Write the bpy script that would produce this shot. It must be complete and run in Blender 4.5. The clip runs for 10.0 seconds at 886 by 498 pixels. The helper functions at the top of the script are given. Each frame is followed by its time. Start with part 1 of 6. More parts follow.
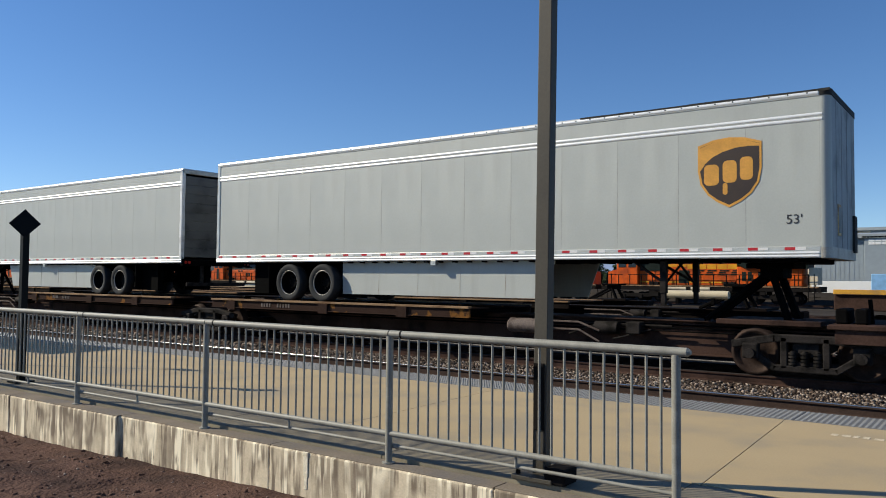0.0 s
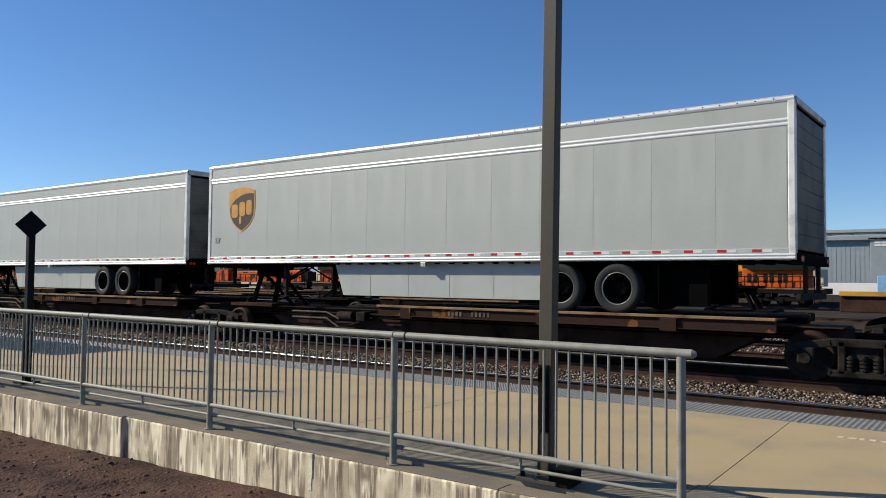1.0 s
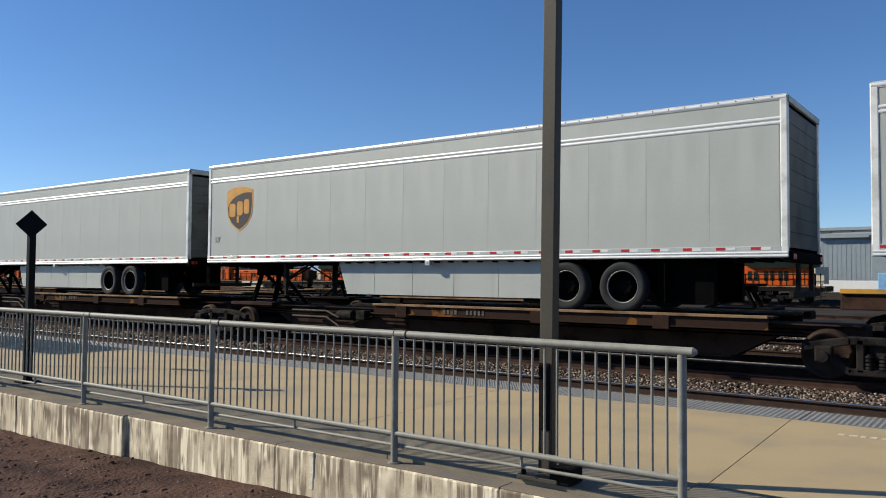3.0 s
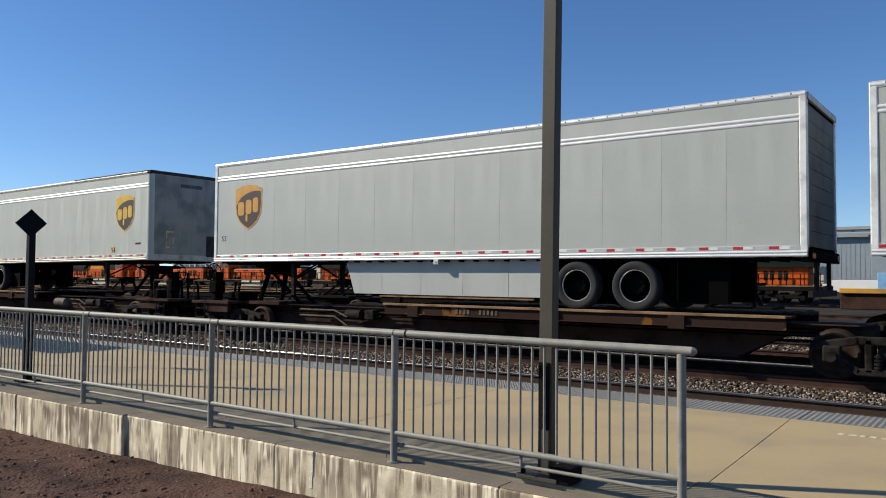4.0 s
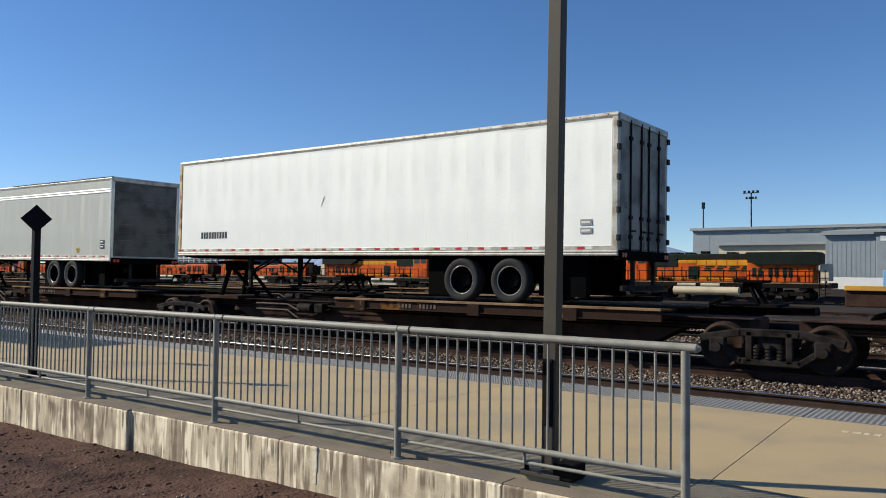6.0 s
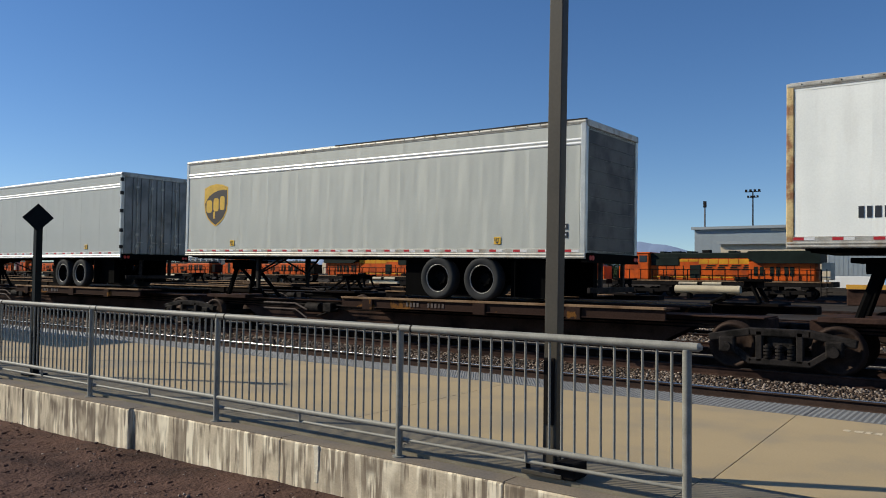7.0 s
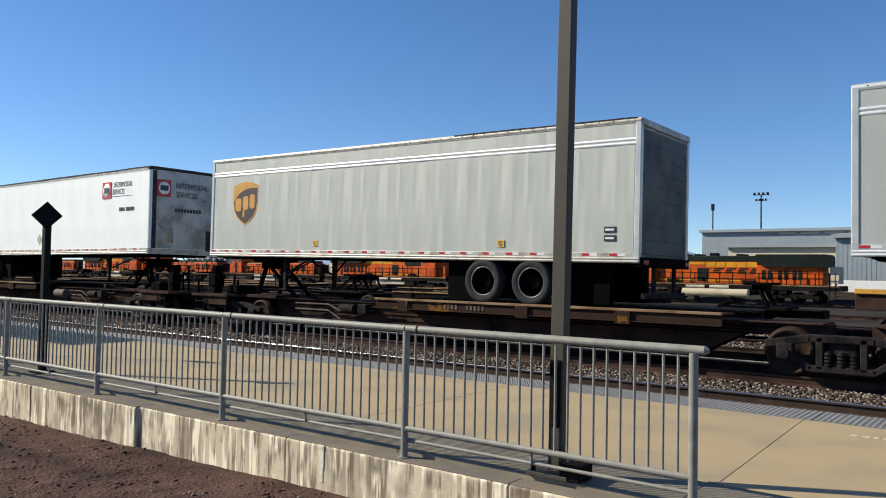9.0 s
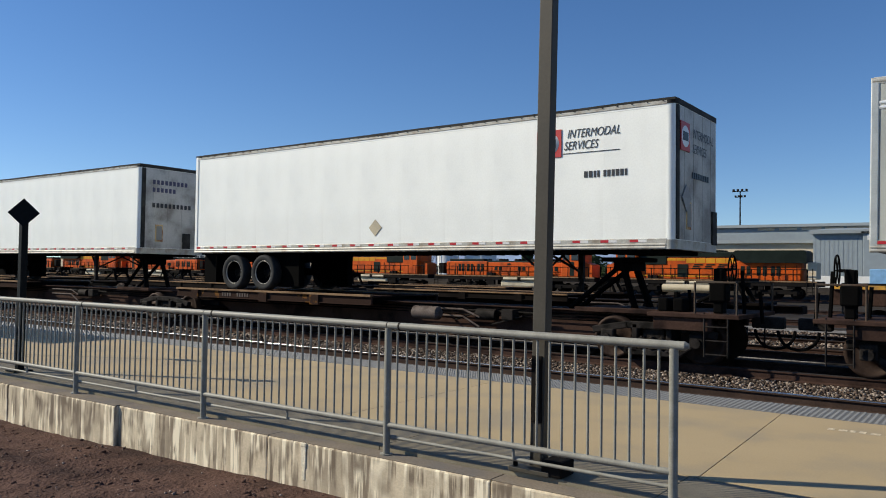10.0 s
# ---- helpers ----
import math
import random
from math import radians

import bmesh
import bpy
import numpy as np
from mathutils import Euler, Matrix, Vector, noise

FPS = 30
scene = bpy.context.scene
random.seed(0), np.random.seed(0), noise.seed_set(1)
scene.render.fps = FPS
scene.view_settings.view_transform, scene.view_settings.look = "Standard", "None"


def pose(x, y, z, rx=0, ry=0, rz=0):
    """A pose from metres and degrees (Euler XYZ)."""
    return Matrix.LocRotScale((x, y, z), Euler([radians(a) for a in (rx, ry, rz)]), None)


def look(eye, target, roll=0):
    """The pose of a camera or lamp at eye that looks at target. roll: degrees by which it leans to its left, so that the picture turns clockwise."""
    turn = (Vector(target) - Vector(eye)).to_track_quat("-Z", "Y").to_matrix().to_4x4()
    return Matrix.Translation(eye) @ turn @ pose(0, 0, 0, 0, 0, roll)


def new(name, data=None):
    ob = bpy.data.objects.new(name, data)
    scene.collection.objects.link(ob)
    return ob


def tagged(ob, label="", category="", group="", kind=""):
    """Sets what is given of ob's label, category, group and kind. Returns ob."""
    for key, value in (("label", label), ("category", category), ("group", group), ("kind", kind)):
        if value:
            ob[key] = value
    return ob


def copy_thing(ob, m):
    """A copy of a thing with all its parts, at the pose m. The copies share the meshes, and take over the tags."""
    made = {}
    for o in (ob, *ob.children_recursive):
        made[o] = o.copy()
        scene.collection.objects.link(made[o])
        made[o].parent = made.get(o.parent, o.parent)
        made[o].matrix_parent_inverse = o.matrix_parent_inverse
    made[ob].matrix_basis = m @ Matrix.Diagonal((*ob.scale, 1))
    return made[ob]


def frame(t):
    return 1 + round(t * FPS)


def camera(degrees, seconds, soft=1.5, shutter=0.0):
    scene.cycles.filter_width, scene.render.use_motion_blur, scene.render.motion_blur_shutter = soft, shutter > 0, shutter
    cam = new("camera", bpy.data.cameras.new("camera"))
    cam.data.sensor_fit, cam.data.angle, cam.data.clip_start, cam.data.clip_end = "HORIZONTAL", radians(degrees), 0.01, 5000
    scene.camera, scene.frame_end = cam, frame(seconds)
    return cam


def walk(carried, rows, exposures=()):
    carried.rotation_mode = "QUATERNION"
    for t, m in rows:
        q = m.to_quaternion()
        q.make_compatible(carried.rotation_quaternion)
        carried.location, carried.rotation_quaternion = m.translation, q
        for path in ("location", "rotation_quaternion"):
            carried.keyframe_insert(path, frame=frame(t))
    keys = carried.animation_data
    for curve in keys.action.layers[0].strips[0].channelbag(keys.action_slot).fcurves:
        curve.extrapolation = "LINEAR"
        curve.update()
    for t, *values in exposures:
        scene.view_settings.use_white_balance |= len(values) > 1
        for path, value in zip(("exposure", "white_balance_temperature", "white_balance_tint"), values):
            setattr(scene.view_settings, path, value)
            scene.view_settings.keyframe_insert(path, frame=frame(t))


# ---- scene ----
cam = camera(59.127, 10.0, soft=1.0)
EYE = (0.0, 0.0, 1.485)
# handheld: the eye keeps its place, the view wavers (seconds, yaw, pitch, roll)
PATH = [(0.0, 36.052, 2.206, -0.505), (0.5, 36.289, 2.213, -0.41), (1.0, 36.389, 2.305, -0.55), (1.5, 36.558, 2.209, -0.312),
        (2.0, 36.179, 2.192, -0.186), (2.5, 36.409, 2.22, -0.39), (4.0, 36.411, 2.144, -0.449), (4.5, 36.256, 2.266, -0.483),
        (5.0, 36.216, 2.18, -0.394), (5.5, 36.498, 1.992, -0.526), (7.0, 36.809, 1.788, -0.604), (7.5, 36.694, 1.752, -0.701),
        (8.0, 36.885, 1.859, -1.044), (8.5, 37.499, 1.78, -0.752), (9.0, 37.296, 1.848, -1.067), (9.5, 37.399, 2.292, -1.074),
        (10.0, 35.969, 1.633, -0.902)]
walk(cam, [(t, pose(*EYE, 90 + p, r, y)) for t, y, p, r in PATH],
     exposures=[(0.0, 0.18), (2.5, 0.18), (4.0, 0.20), (4.5, 0.18), (5.5, 0.26), (7.0, -0.04), (7.5, 0.18), (8.0, 0.28), (8.5, 0.36), (9.0, 0.36), (9.5, 0.32), (10.0, 0.09)])

# ---- light ----
SUN_EL, SUN_AZ = 32.5, 27.0          # light travels along +x, turned 27 degrees towards +y
world = bpy.data.worlds.new("sky")
scene.world = world
world.use_nodes = True
sky = world.node_tree.nodes.new("ShaderNodeTexSky")
sky.sky_type, sky.sun_disc = "NISHITA", False
sky.sun_elevation, sky.sun_rotation = radians(SUN_EL), radians(270 - SUN_AZ)
sky.air_density, sky.dust_density, sky.ozone_density = 0.85, 0.05, 2.4
bg = world.node_tree.nodes["Background"]
bg.inputs["Strength"].default_value = 0.1145
hue = world.node_tree.nodes.new("ShaderNodeHueSaturation")
hue.inputs["Hue"].default_value, hue.inputs["Saturation"].default_value = 0.506, 1.215
lift, span = world.node_tree.nodes.new("ShaderNodeMapping"), world.node_tree.nodes.new("ShaderNodeTexCoord")
lift.inputs["Location"].default_value = (0, 0, 0.034)          # clear dry air: the haze stays under the horizon
world.node_tree.links.new(span.outputs["Generated"], lift.inputs["Vector"])
world.node_tree.links.new(lift.outputs["Vector"], sky.inputs["Vector"])
world.node_tree.links.new(sky.outputs["Color"], hue.inputs["Color"])
world.node_tree.links.new(hue.outputs["Color"], bg.inputs["Color"])
sun = new("sun", bpy.data.lights.new("sun", "SUN"))
sun.data.energy, sun.data.angle, sun.data.color = 5.0, radians(0.55), (1.0, 0.925, 0.755)
toward = Vector((math.cos(radians(SUN_AZ)) * math.cos(radians(SUN_EL)), math.sin(radians(SUN_AZ)) * math.cos(radians(SUN_EL)), -math.sin(radians(SUN_EL))))
sun.matrix_world = look((-40, -20, 30), Vector((-40, -20, 30)) + toward)


# ---- materials ----
def mat(name, col, rough=0.6, metal=0.0, var=0.2, scale=3.0, fine=40.0, bump=0.15, stain=None, stretch=(1, 1, 1), dist=0.01, amount=0.5, rnd=0.0, spec=0.5):
    """Painted or raw surface: broad patches and fine grain in colour, gloss and relief."""
    m = bpy.data.materials.new(name)
    m.use_nodes = True
    nt = m.node_tree
    n, l = nt.nodes, nt.links
    b = n["Principled BSDF"]
    tc = n.new("ShaderNodeTexCoord")
    mp = n.new("ShaderNodeMapping")
    mp.inputs["Scale"].default_value = stretch
    l.new(tc.outputs["Object"], mp.inputs["Vector"])
    big, small = n.new("ShaderNodeTexNoise"), n.new("ShaderNodeTexNoise")
    for node, s, d in ((big, scale, 5.0), (small, fine, 3.0)):
        node.inputs["Scale"].default_value, node.inputs["Detail"].default_value = s, d
        l.new(mp.outputs["Vector"], node.inputs["Vector"])
    ramp = n.new("ShaderNodeValToRGB")
    ramp.color_ramp.elements[0].position, ramp.color_ramp.elements[1].position = 0.35, 0.68
    lo = stain or tuple(c * (1 - var) for c in col)
    hi = tuple(min(1.0, c * (1 + var * 0.5)) for c in col)
    ramp.color_ramp.elements[0].color, ramp.color_ramp.elements[1].color = (*lo, 1), (*hi, 1)
    if stain:
        mid = ramp.color_ramp.elements.new(0.35 + 0.33 * amount)
        mid.color = (*col, 1)
    l.new(big.outputs["Fac"], ramp.inputs["Fac"])
    mix = n.new("ShaderNodeMix")
    mix.data_type, mix.blend_type = "RGBA", "MULTIPLY"
    mix.inputs["Factor"].default_value = 1.0
    g = n.new("ShaderNodeMapRange")
    g.inputs["From Min"].default_value, g.inputs["From Max"].default_value = 0.3, 0.7
    g.inputs["To Min"].default_value, g.inputs["To Max"].default_value = 1 - var * 0.7, 1 + var * 0.4
    l.new(small.outputs["Fac"], g.inputs["Value"])
    l.new(ramp.outputs["Color"], mix.inputs["A"])
    l.new(g.outputs["Result"], mix.inputs["B"])
    out = mix.outputs["Result"]
    if rnd:
        oi, hs = n.new("ShaderNodeObjectInfo"), n.new("ShaderNodeHueSaturation")
        mr = n.new("ShaderNodeMapRange")
        mr.inputs["To Min"].default_value, mr.inputs["To Max"].default_value = 1 - rnd, 1 + rnd
        l.new(oi.outputs["Random"], mr.inputs["Value"])
        l.new(mr.outputs["Result"], hs.inputs["Value"])
        l.new(out, hs.inputs["Color"])
        out = hs.outputs["Color"]
    l.new(out, b.inputs["Base Color"])
    r = n.new("ShaderNodeMapRange")
    r.inputs["To Min"].default_value, r.inputs["To Max"].default_value = max(0.03, rough - 0.12), min(1, rough + 0.12)
    l.new(big.outputs["Fac"], r.inputs["Value"])
    l.new(r.outputs["Result"], b.inputs["Roughness"])
    b.inputs["Metallic"].default_value, b.inputs["Specular IOR Level"].default_value = metal, spec
    if bump:
        bp = n.new("ShaderNodeBump")
        bp.inputs["Strength"].default_value, bp.inputs["Distance"].default_value = bump, dist
        l.new(small.outputs["Fac"], bp.inputs["Height"])
        l.new(bp.outputs["Normal"], b.inputs["Normal"])
    return m


def stone_mat(name, a, b_, c, rough=0.85):
    """Loose stones: a colour of its own for every stone."""
    m = bpy.data.materials.new(name)
    m.use_nodes = True
    n, l = m.node_tree.nodes, m.node_tree.links
    geo, ramp = n.new("ShaderNodeNewGeometry"), n.new("ShaderNodeValToRGB")
    ramp.color_ramp.elements[0].color, ramp.color_ramp.elements[1].color = (*a, 1), (*c, 1)
    e = ramp.color_ramp.elements.new(0.55)
    e.color = (*b_, 1)
    l.new(geo.outputs["Random Per Island"], ramp.inputs["Fac"])
    no = n.new("ShaderNodeTexNoise")
    no.inputs["Scale"].default_value = 70
    mx = n.new("ShaderNodeMix")
    mx.data_type, mx.blend_type = "RGBA", "OVERLAY"
    mx.inputs["Factor"].default_value = 0.4
    l.new(ramp.outputs["Color"], mx.inputs["A"])
    l.new(no.outputs["Fac"], mx.inputs["B"])
    l.new(mx.outputs["Result"], n["Principled BSDF"].inputs["Base Color"])
    n["Principled BSDF"].inputs["Roughness"].default_value = rough
    n["Principled BSDF"].inputs["Specular IOR Level"].default_value = 0.1
    return m


M = {
    "tan_concrete": mat("tan_concrete", (0.395, 0.298, 0.165), 0.8, var=0.10, scale=1.1, fine=60, bump=0.08, stain=(0.32, 0.255, 0.16)),
    "wall_concrete": None,
    "tactile": mat("tactile", (0.125, 0.125, 0.12), 0.7, var=0.15, scale=4, fine=80),
    "edge_concrete": mat("edge_concrete", (0.33, 0.30, 0.26), spec=0.08, rough=0.85, var=0.25, scale=2),
    "walk_strip": mat("walk_strip", (0.25, 0.215, 0.155), 0.9, spec=0.15, var=0.18, scale=2.5, fine=70),
    "galvanised": mat("galvanised", (0.265, 0.255, 0.218), 0.55, spec=0.35, var=0.18, scale=9, fine=90, bump=0.04),
    "lamp_paint": mat("lamp_paint", (0.066, 0.057, 0.043), 0.55, var=0.15, scale=3, bump=0.03, spec=0.3),
    "sign_paint": mat("sign_paint", (0.006, 0.008, 0.009), 0.6, var=0.2, scale=8, bump=0.03, spec=0.12),
    "sign_post": mat("sign_post", (0.007, 0.009, 0.009), 0.6, var=0.2, scale=5, bump=0.03, spec=0.12),
    "rail_head": mat("rail_head", (0.50, 0.48, 0.45), 0.20, metal=0.9, var=0.1, bump=0.0, stretch=(0.2, 4, 4)),
    "rail_rust": mat("rail_rust", (0.060, 0.039, 0.030), spec=0.08, rough=0.85, var=0.3, scale=4, stain=(0.045, 0.03, 0.024)),
    "tie": mat("tie", (0.042, 0.035, 0.03), spec=0.08, rough=0.9, var=0.3, scale=4),
    "soil": None,
    "yard_ground": mat("yard_ground", (0.050, 0.043, 0.037), spec=0.05, rough=0.95, var=0.35, scale=0.25, fine=6, bump=0.5, dist=0.03),
    "car_brown": mat("car_brown", (0.060, 0.035, 0.027), spec=0.04, rough=0.85, var=0.3, scale=1.5, fine=25, stain=(0.022, 0.014, 0.012)),
    "car_black": mat("car_black", (0.0045, 0.0042, 0.0042), spec=0.03, rough=0.85, var=0.3, scale=3),
    "deck_rust": mat("deck_rust", (0.036, 0.021, 0.016), spec=0.04, rough=0.85, var=0.3, scale=2.5, fine=30, stain=(0.17, 0.075, 0.02), amount=0.12),
    "car_dark": mat("car_dark", (0.013, 0.010, 0.009), spec=0.04, rough=0.85, var=0.35, scale=1.5, fine=25),
    "yard_gravel": mat("yard_gravel", (0.25, 0.232, 0.21), spec=0.05, rough=0.95, var=0.5, scale=6, fine=18, bump=1.0, dist=0.04),
    "reservoir": mat("reservoir", (0.125, 0.098, 0.085), spec=0.15, rough=0.7, var=0.3, scale=5, stain=(0.07, 0.05, 0.042)),
    "seam_grey": mat("seam_grey", (0.36, 0.37, 0.345), 0.6, var=0.2, scale=4, bump=0.0),
    "post_white": mat("post_white", (0.72, 0.72, 0.70), 0.4, var=0.1, scale=4, stain=(0.55, 0.54, 0.51), bump=0.0),
    "deck_lip": mat("deck_lip", (0.26, 0.165, 0.095), spec=0.08, rough=0.7, var=0.3, scale=2.0, fine=30, stain=(0.15, 0.085, 0.045)),
    "steel_dirty": mat("steel_dirty", (0.028, 0.024, 0.022), spec=0.06, rough=0.75, metal=0.1, var=0.35, scale=5, stain=(0.010, 0.009, 0.008)),
    "wheel_steel": mat("wheel_steel", (0.045, 0.030, 0.024), spec=0.06, rough=0.6, metal=0.3, var=0.3, scale=5),
    "rubber": mat("rubber", (0.028, 0.029, 0.030), 0.8, spec=0.2, var=0.2, scale=6, fine=60, bump=0.1),
    "strip": mat("strip", (0.80, 0.80, 0.78), 0.36, metal=0.3, var=0.04, scale=3, fine=50, bump=0.0),
    "rim_lip": mat("rim_lip", (0.30, 0.29, 0.27), 0.4, metal=0.5, var=0.2, scale=8),
    "rail_dull": mat("rail_dull", (0.035, 0.03, 0.028), 0.8, metal=0.1, spec=0.1, var=0.1, stretch=(0.2, 4, 4)),
    "grab": mat("grab", (0.075, 0.058, 0.045), spec=0.08, rough=0.7, var=0.3, scale=6, stain=(0.08, 0.05, 0.035)),
    # rim dish: the darkness of the recess is put into the colour
    "rim": mat("rim", (0.006, 0.0055, 0.0055), spec=0.05, rough=0.7, metal=0.1, var=0.3, scale=8),
    "alu": mat("alu", (0.55, 0.55, 0.51), 0.36, metal=0.35, var=0.12, scale=3, fine=50, bump=0.05),
    "alu_dirty": mat("alu_dirty", (0.45, 0.43, 0.38), 0.5, metal=0.2, var=0.25, scale=3, stain=(0.30, 0.25, 0.19)),
    # near-black, with the shade beneath the trailers put into the colour
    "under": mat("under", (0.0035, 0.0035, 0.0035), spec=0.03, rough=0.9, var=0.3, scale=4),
    "roof_skin": mat("roof_skin", (0.50, 0.50, 0.49), 0.5, var=0.2, scale=2),
    "roof_dark": mat("roof_dark", (0.05, 0.048, 0.045), spec=0.08, rough=0.7, var=0.4, scale=4),
    "red_reflector": mat("red_reflector", (0.5, 0.02, 0.025), 0.35, var=0.1, bump=0.0),
    "white_reflector": mat("white_reflector", (0.75, 0.74, 0.72), 0.35, var=0.1, bump=0.0),
    "shield_brown": mat("shield_brown", (0.035, 0.02, 0.012), 0.5, var=0.15, scale=5, bump=0.0),
    "shield_gold": mat("shield_gold", (0.62, 0.30, 0.045), 0.45, var=0.12, scale=5, bump=0.0),
    "shield_yellow": mat("shield_yellow", (0.68, 0.41, 0.03), 0.45, var=0.12, scale=5, bump=0.0),
    "label_yellow": mat("label_yellow", (0.72, 0.42, 0.02), 0.5, var=0.15, bump=0.0),
    "ink": mat("ink", (0.025, 0.028, 0.035), 0.5, var=0.2, bump=0.0),
    "ink_blue": mat("ink_blue", (0.06, 0.06, 0.13), 0.5, var=0.2, bump=0.0),
    "ink_red": mat("ink_red", (0.5, 0.03, 0.03), 0.5, var=0.1, bump=0.0),
    "ink_grey": mat("ink_grey", (0.30, 0.30, 0.30), 0.6, var=0.2, bump=0.0),
    "loco_orange": mat("loco_orange", (0.60, 0.092, 0.008), 0.55, spec=0.15, var=0.18, scale=0.8, stain=(0.36, 0.06, 0.012), bump=0.03),
    "loco_yellow": mat("loco_yellow", (0.66, 0.30, 0.02), 0.55, spec=0.15, var=0.2, scale=0.8, bump=0.03),
    "loco_dark": mat("loco_dark", (0.012, 0.019, 0.015), 0.6, spec=0.1, var=0.3, scale=1, bump=0.03),
    "loco_black": mat("loco_black", (0.014, 0.012, 0.011), spec=0.05, rough=0.8, var=0.3, scale=1),
    "cream": mat("cream", (0.50, 0.43, 0.30), 0.6, var=0.2, scale=1, stain=(0.36, 0.30, 0.22)),
    "shed_grey": None,
    "shed_light": mat("shed_light", (0.60, 0.50, 0.36), 0.8, var=0.08, scale=0.2, fine=3, bump=0.0),
    "white_wall": mat("white_wall", (0.80, 0.80, 0.78), 0.7, var=0.06, scale=0.5, bump=0.0),
    "silo_white": mat("silo_white", (0.78, 0.78, 0.76), 0.5, var=0.06, scale=0.4, stretch=(1, 1, 0.1), bump=0.0),
    "blue": mat("blue", (0.22, 0.42, 0.66), 0.5, var=0.15, scale=2, bump=0.0),
    "pole_wood": mat("pole_wood", (0.12, 0.10, 0.09), spec=0.08, rough=0.8, var=0.2, scale=2),
    "mow_yellow": mat("mow_yellow", (0.65, 0.33, 0.03), 0.6, var=0.25, scale=1.5, stain=(0.35, 0.2, 0.06)),
    "glass_dark": mat("glass_dark", (0.02, 0.025, 0.03), 0.1, var=0.1, bump=0.0),
    # distance haze is mixed into this hill blue
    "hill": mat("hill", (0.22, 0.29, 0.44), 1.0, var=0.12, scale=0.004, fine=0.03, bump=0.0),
    "leaf": mat("leaf", (0.05, 0.075, 0.035), spec=0.08, rough=0.8, var=0.4, scale=1.0, fine=9, bump=0.0),
    "red_lens": mat("red_lens", (0.5, 0.02, 0.01), 0.3, var=0.1, bump=0.0),
}


def streaked(name, col, dark, pale):
    """Weathered concrete: run-off streaks that hang from the top edge, over blotches."""
    m = mat(name, col, 0.9, var=0.14, scale=1.6, fine=50, bump=0.25)
    n, l = m.node_tree.nodes, m.node_tree.links
    b = n["Principled BSDF"]
    src = b.inputs["Base Color"].links[0].from_socket
    tc = n.new("ShaderNodeTexCoord")
    for s, colr, lo, hi, fac, gate, run in ((1.2, dark, 0.48, 0.66, 0.45, 0.26, 0.55), (3.0, dark, 0.50, 0.62, 0.70, 0.38, 0.20), (7.0, dark, 0.50, 0.60, 0.80, 0.42, 0.25), (11.0, dark, 0.50, 0.57, 0.95, 0.44, 0.09), (16.0, pale, 0.50, 0.58, 1.0, 0.36, 0.08), (27.0, dark, 0.52, 0.60, 0.85, 0.46, 0.05)):
        mp = n.new("ShaderNodeMapping")
        mp.inputs["Scale"].default_value = (1, 1, run)
        l.new(tc.outputs["Object"], mp.inputs["Vector"])
        no, rg, mx = n.new("ShaderNodeTexNoise"), n.new("ShaderNodeMapRange"), n.new("ShaderNodeMix")
        no.inputs["Scale"].default_value, no.inputs["Detail"].default_value = s, 4.0
        l.new(mp.outputs["Vector"], no.inputs["Vector"])
        rg.inputs["From Min"].default_value, rg.inputs["From Max"].default_value, rg.inputs["To Max"].default_value = lo, hi, fac
        l.new(no.outputs["Fac"], rg.inputs["Value"])
        patch, pr, mul = n.new("ShaderNodeTexNoise"), n.new("ShaderNodeMapRange"), n.new("ShaderNodeMath")
        patch.inputs["Scale"].default_value = 1.3 + 0.09 * s
        l.new(tc.outputs["Object"], patch.inputs["Vector"])
        pr.inputs["From Min"].default_value, pr.inputs["From Max"].default_value = gate, gate + 0.16
        l.new(patch.outputs["Fac"], pr.inputs["Value"])
        mul.operation = "MULTIPLY"
        l.new(rg.outputs["Result"], mul.inputs[0])
        l.new(pr.outputs["Result"], mul.inputs[1])
        mx.data_type = "RGBA"
        l.new(mul.outputs["Value"], mx.inputs["Factor"])
        l.new(src, mx.inputs["A"])
        mx.inputs["B"].default_value = (*colr, 1)
        src = mx.outputs["Result"]
    l.new(src, b.inputs["Base Color"])
    return m


M["wall_concrete"] = streaked("wall_concrete", (0.66, 0.55, 0.385), (0.16, 0.118, 0.080), (0.90, 0.79, 0.58))
M["wall_cap"] = mat("wall_cap", (0.205, 0.17, 0.132), spec=0.08, rough=0.9, var=0.25, scale=2.5, fine=50, stain=(0.17, 0.15, 0.13))
M["soil"] = mat("soil", (0.098, 0.057, 0.044), spec=0.08, rough=0.95, var=0.35, scale=1.4, fine=26, bump=1.0, stain=(0.05, 0.031, 0.026), dist=0.03)
M["shed_grey"] = mat("shed_grey", (0.26, 0.30, 0.325), 0.6, var=0.08, scale=0.15, fine=2, bump=0.0)
M["shed_pale"] = mat("shed_pale", (0.29, 0.32, 0.335), 0.6, var=0.08, scale=0.15, fine=2, bump=0.0)


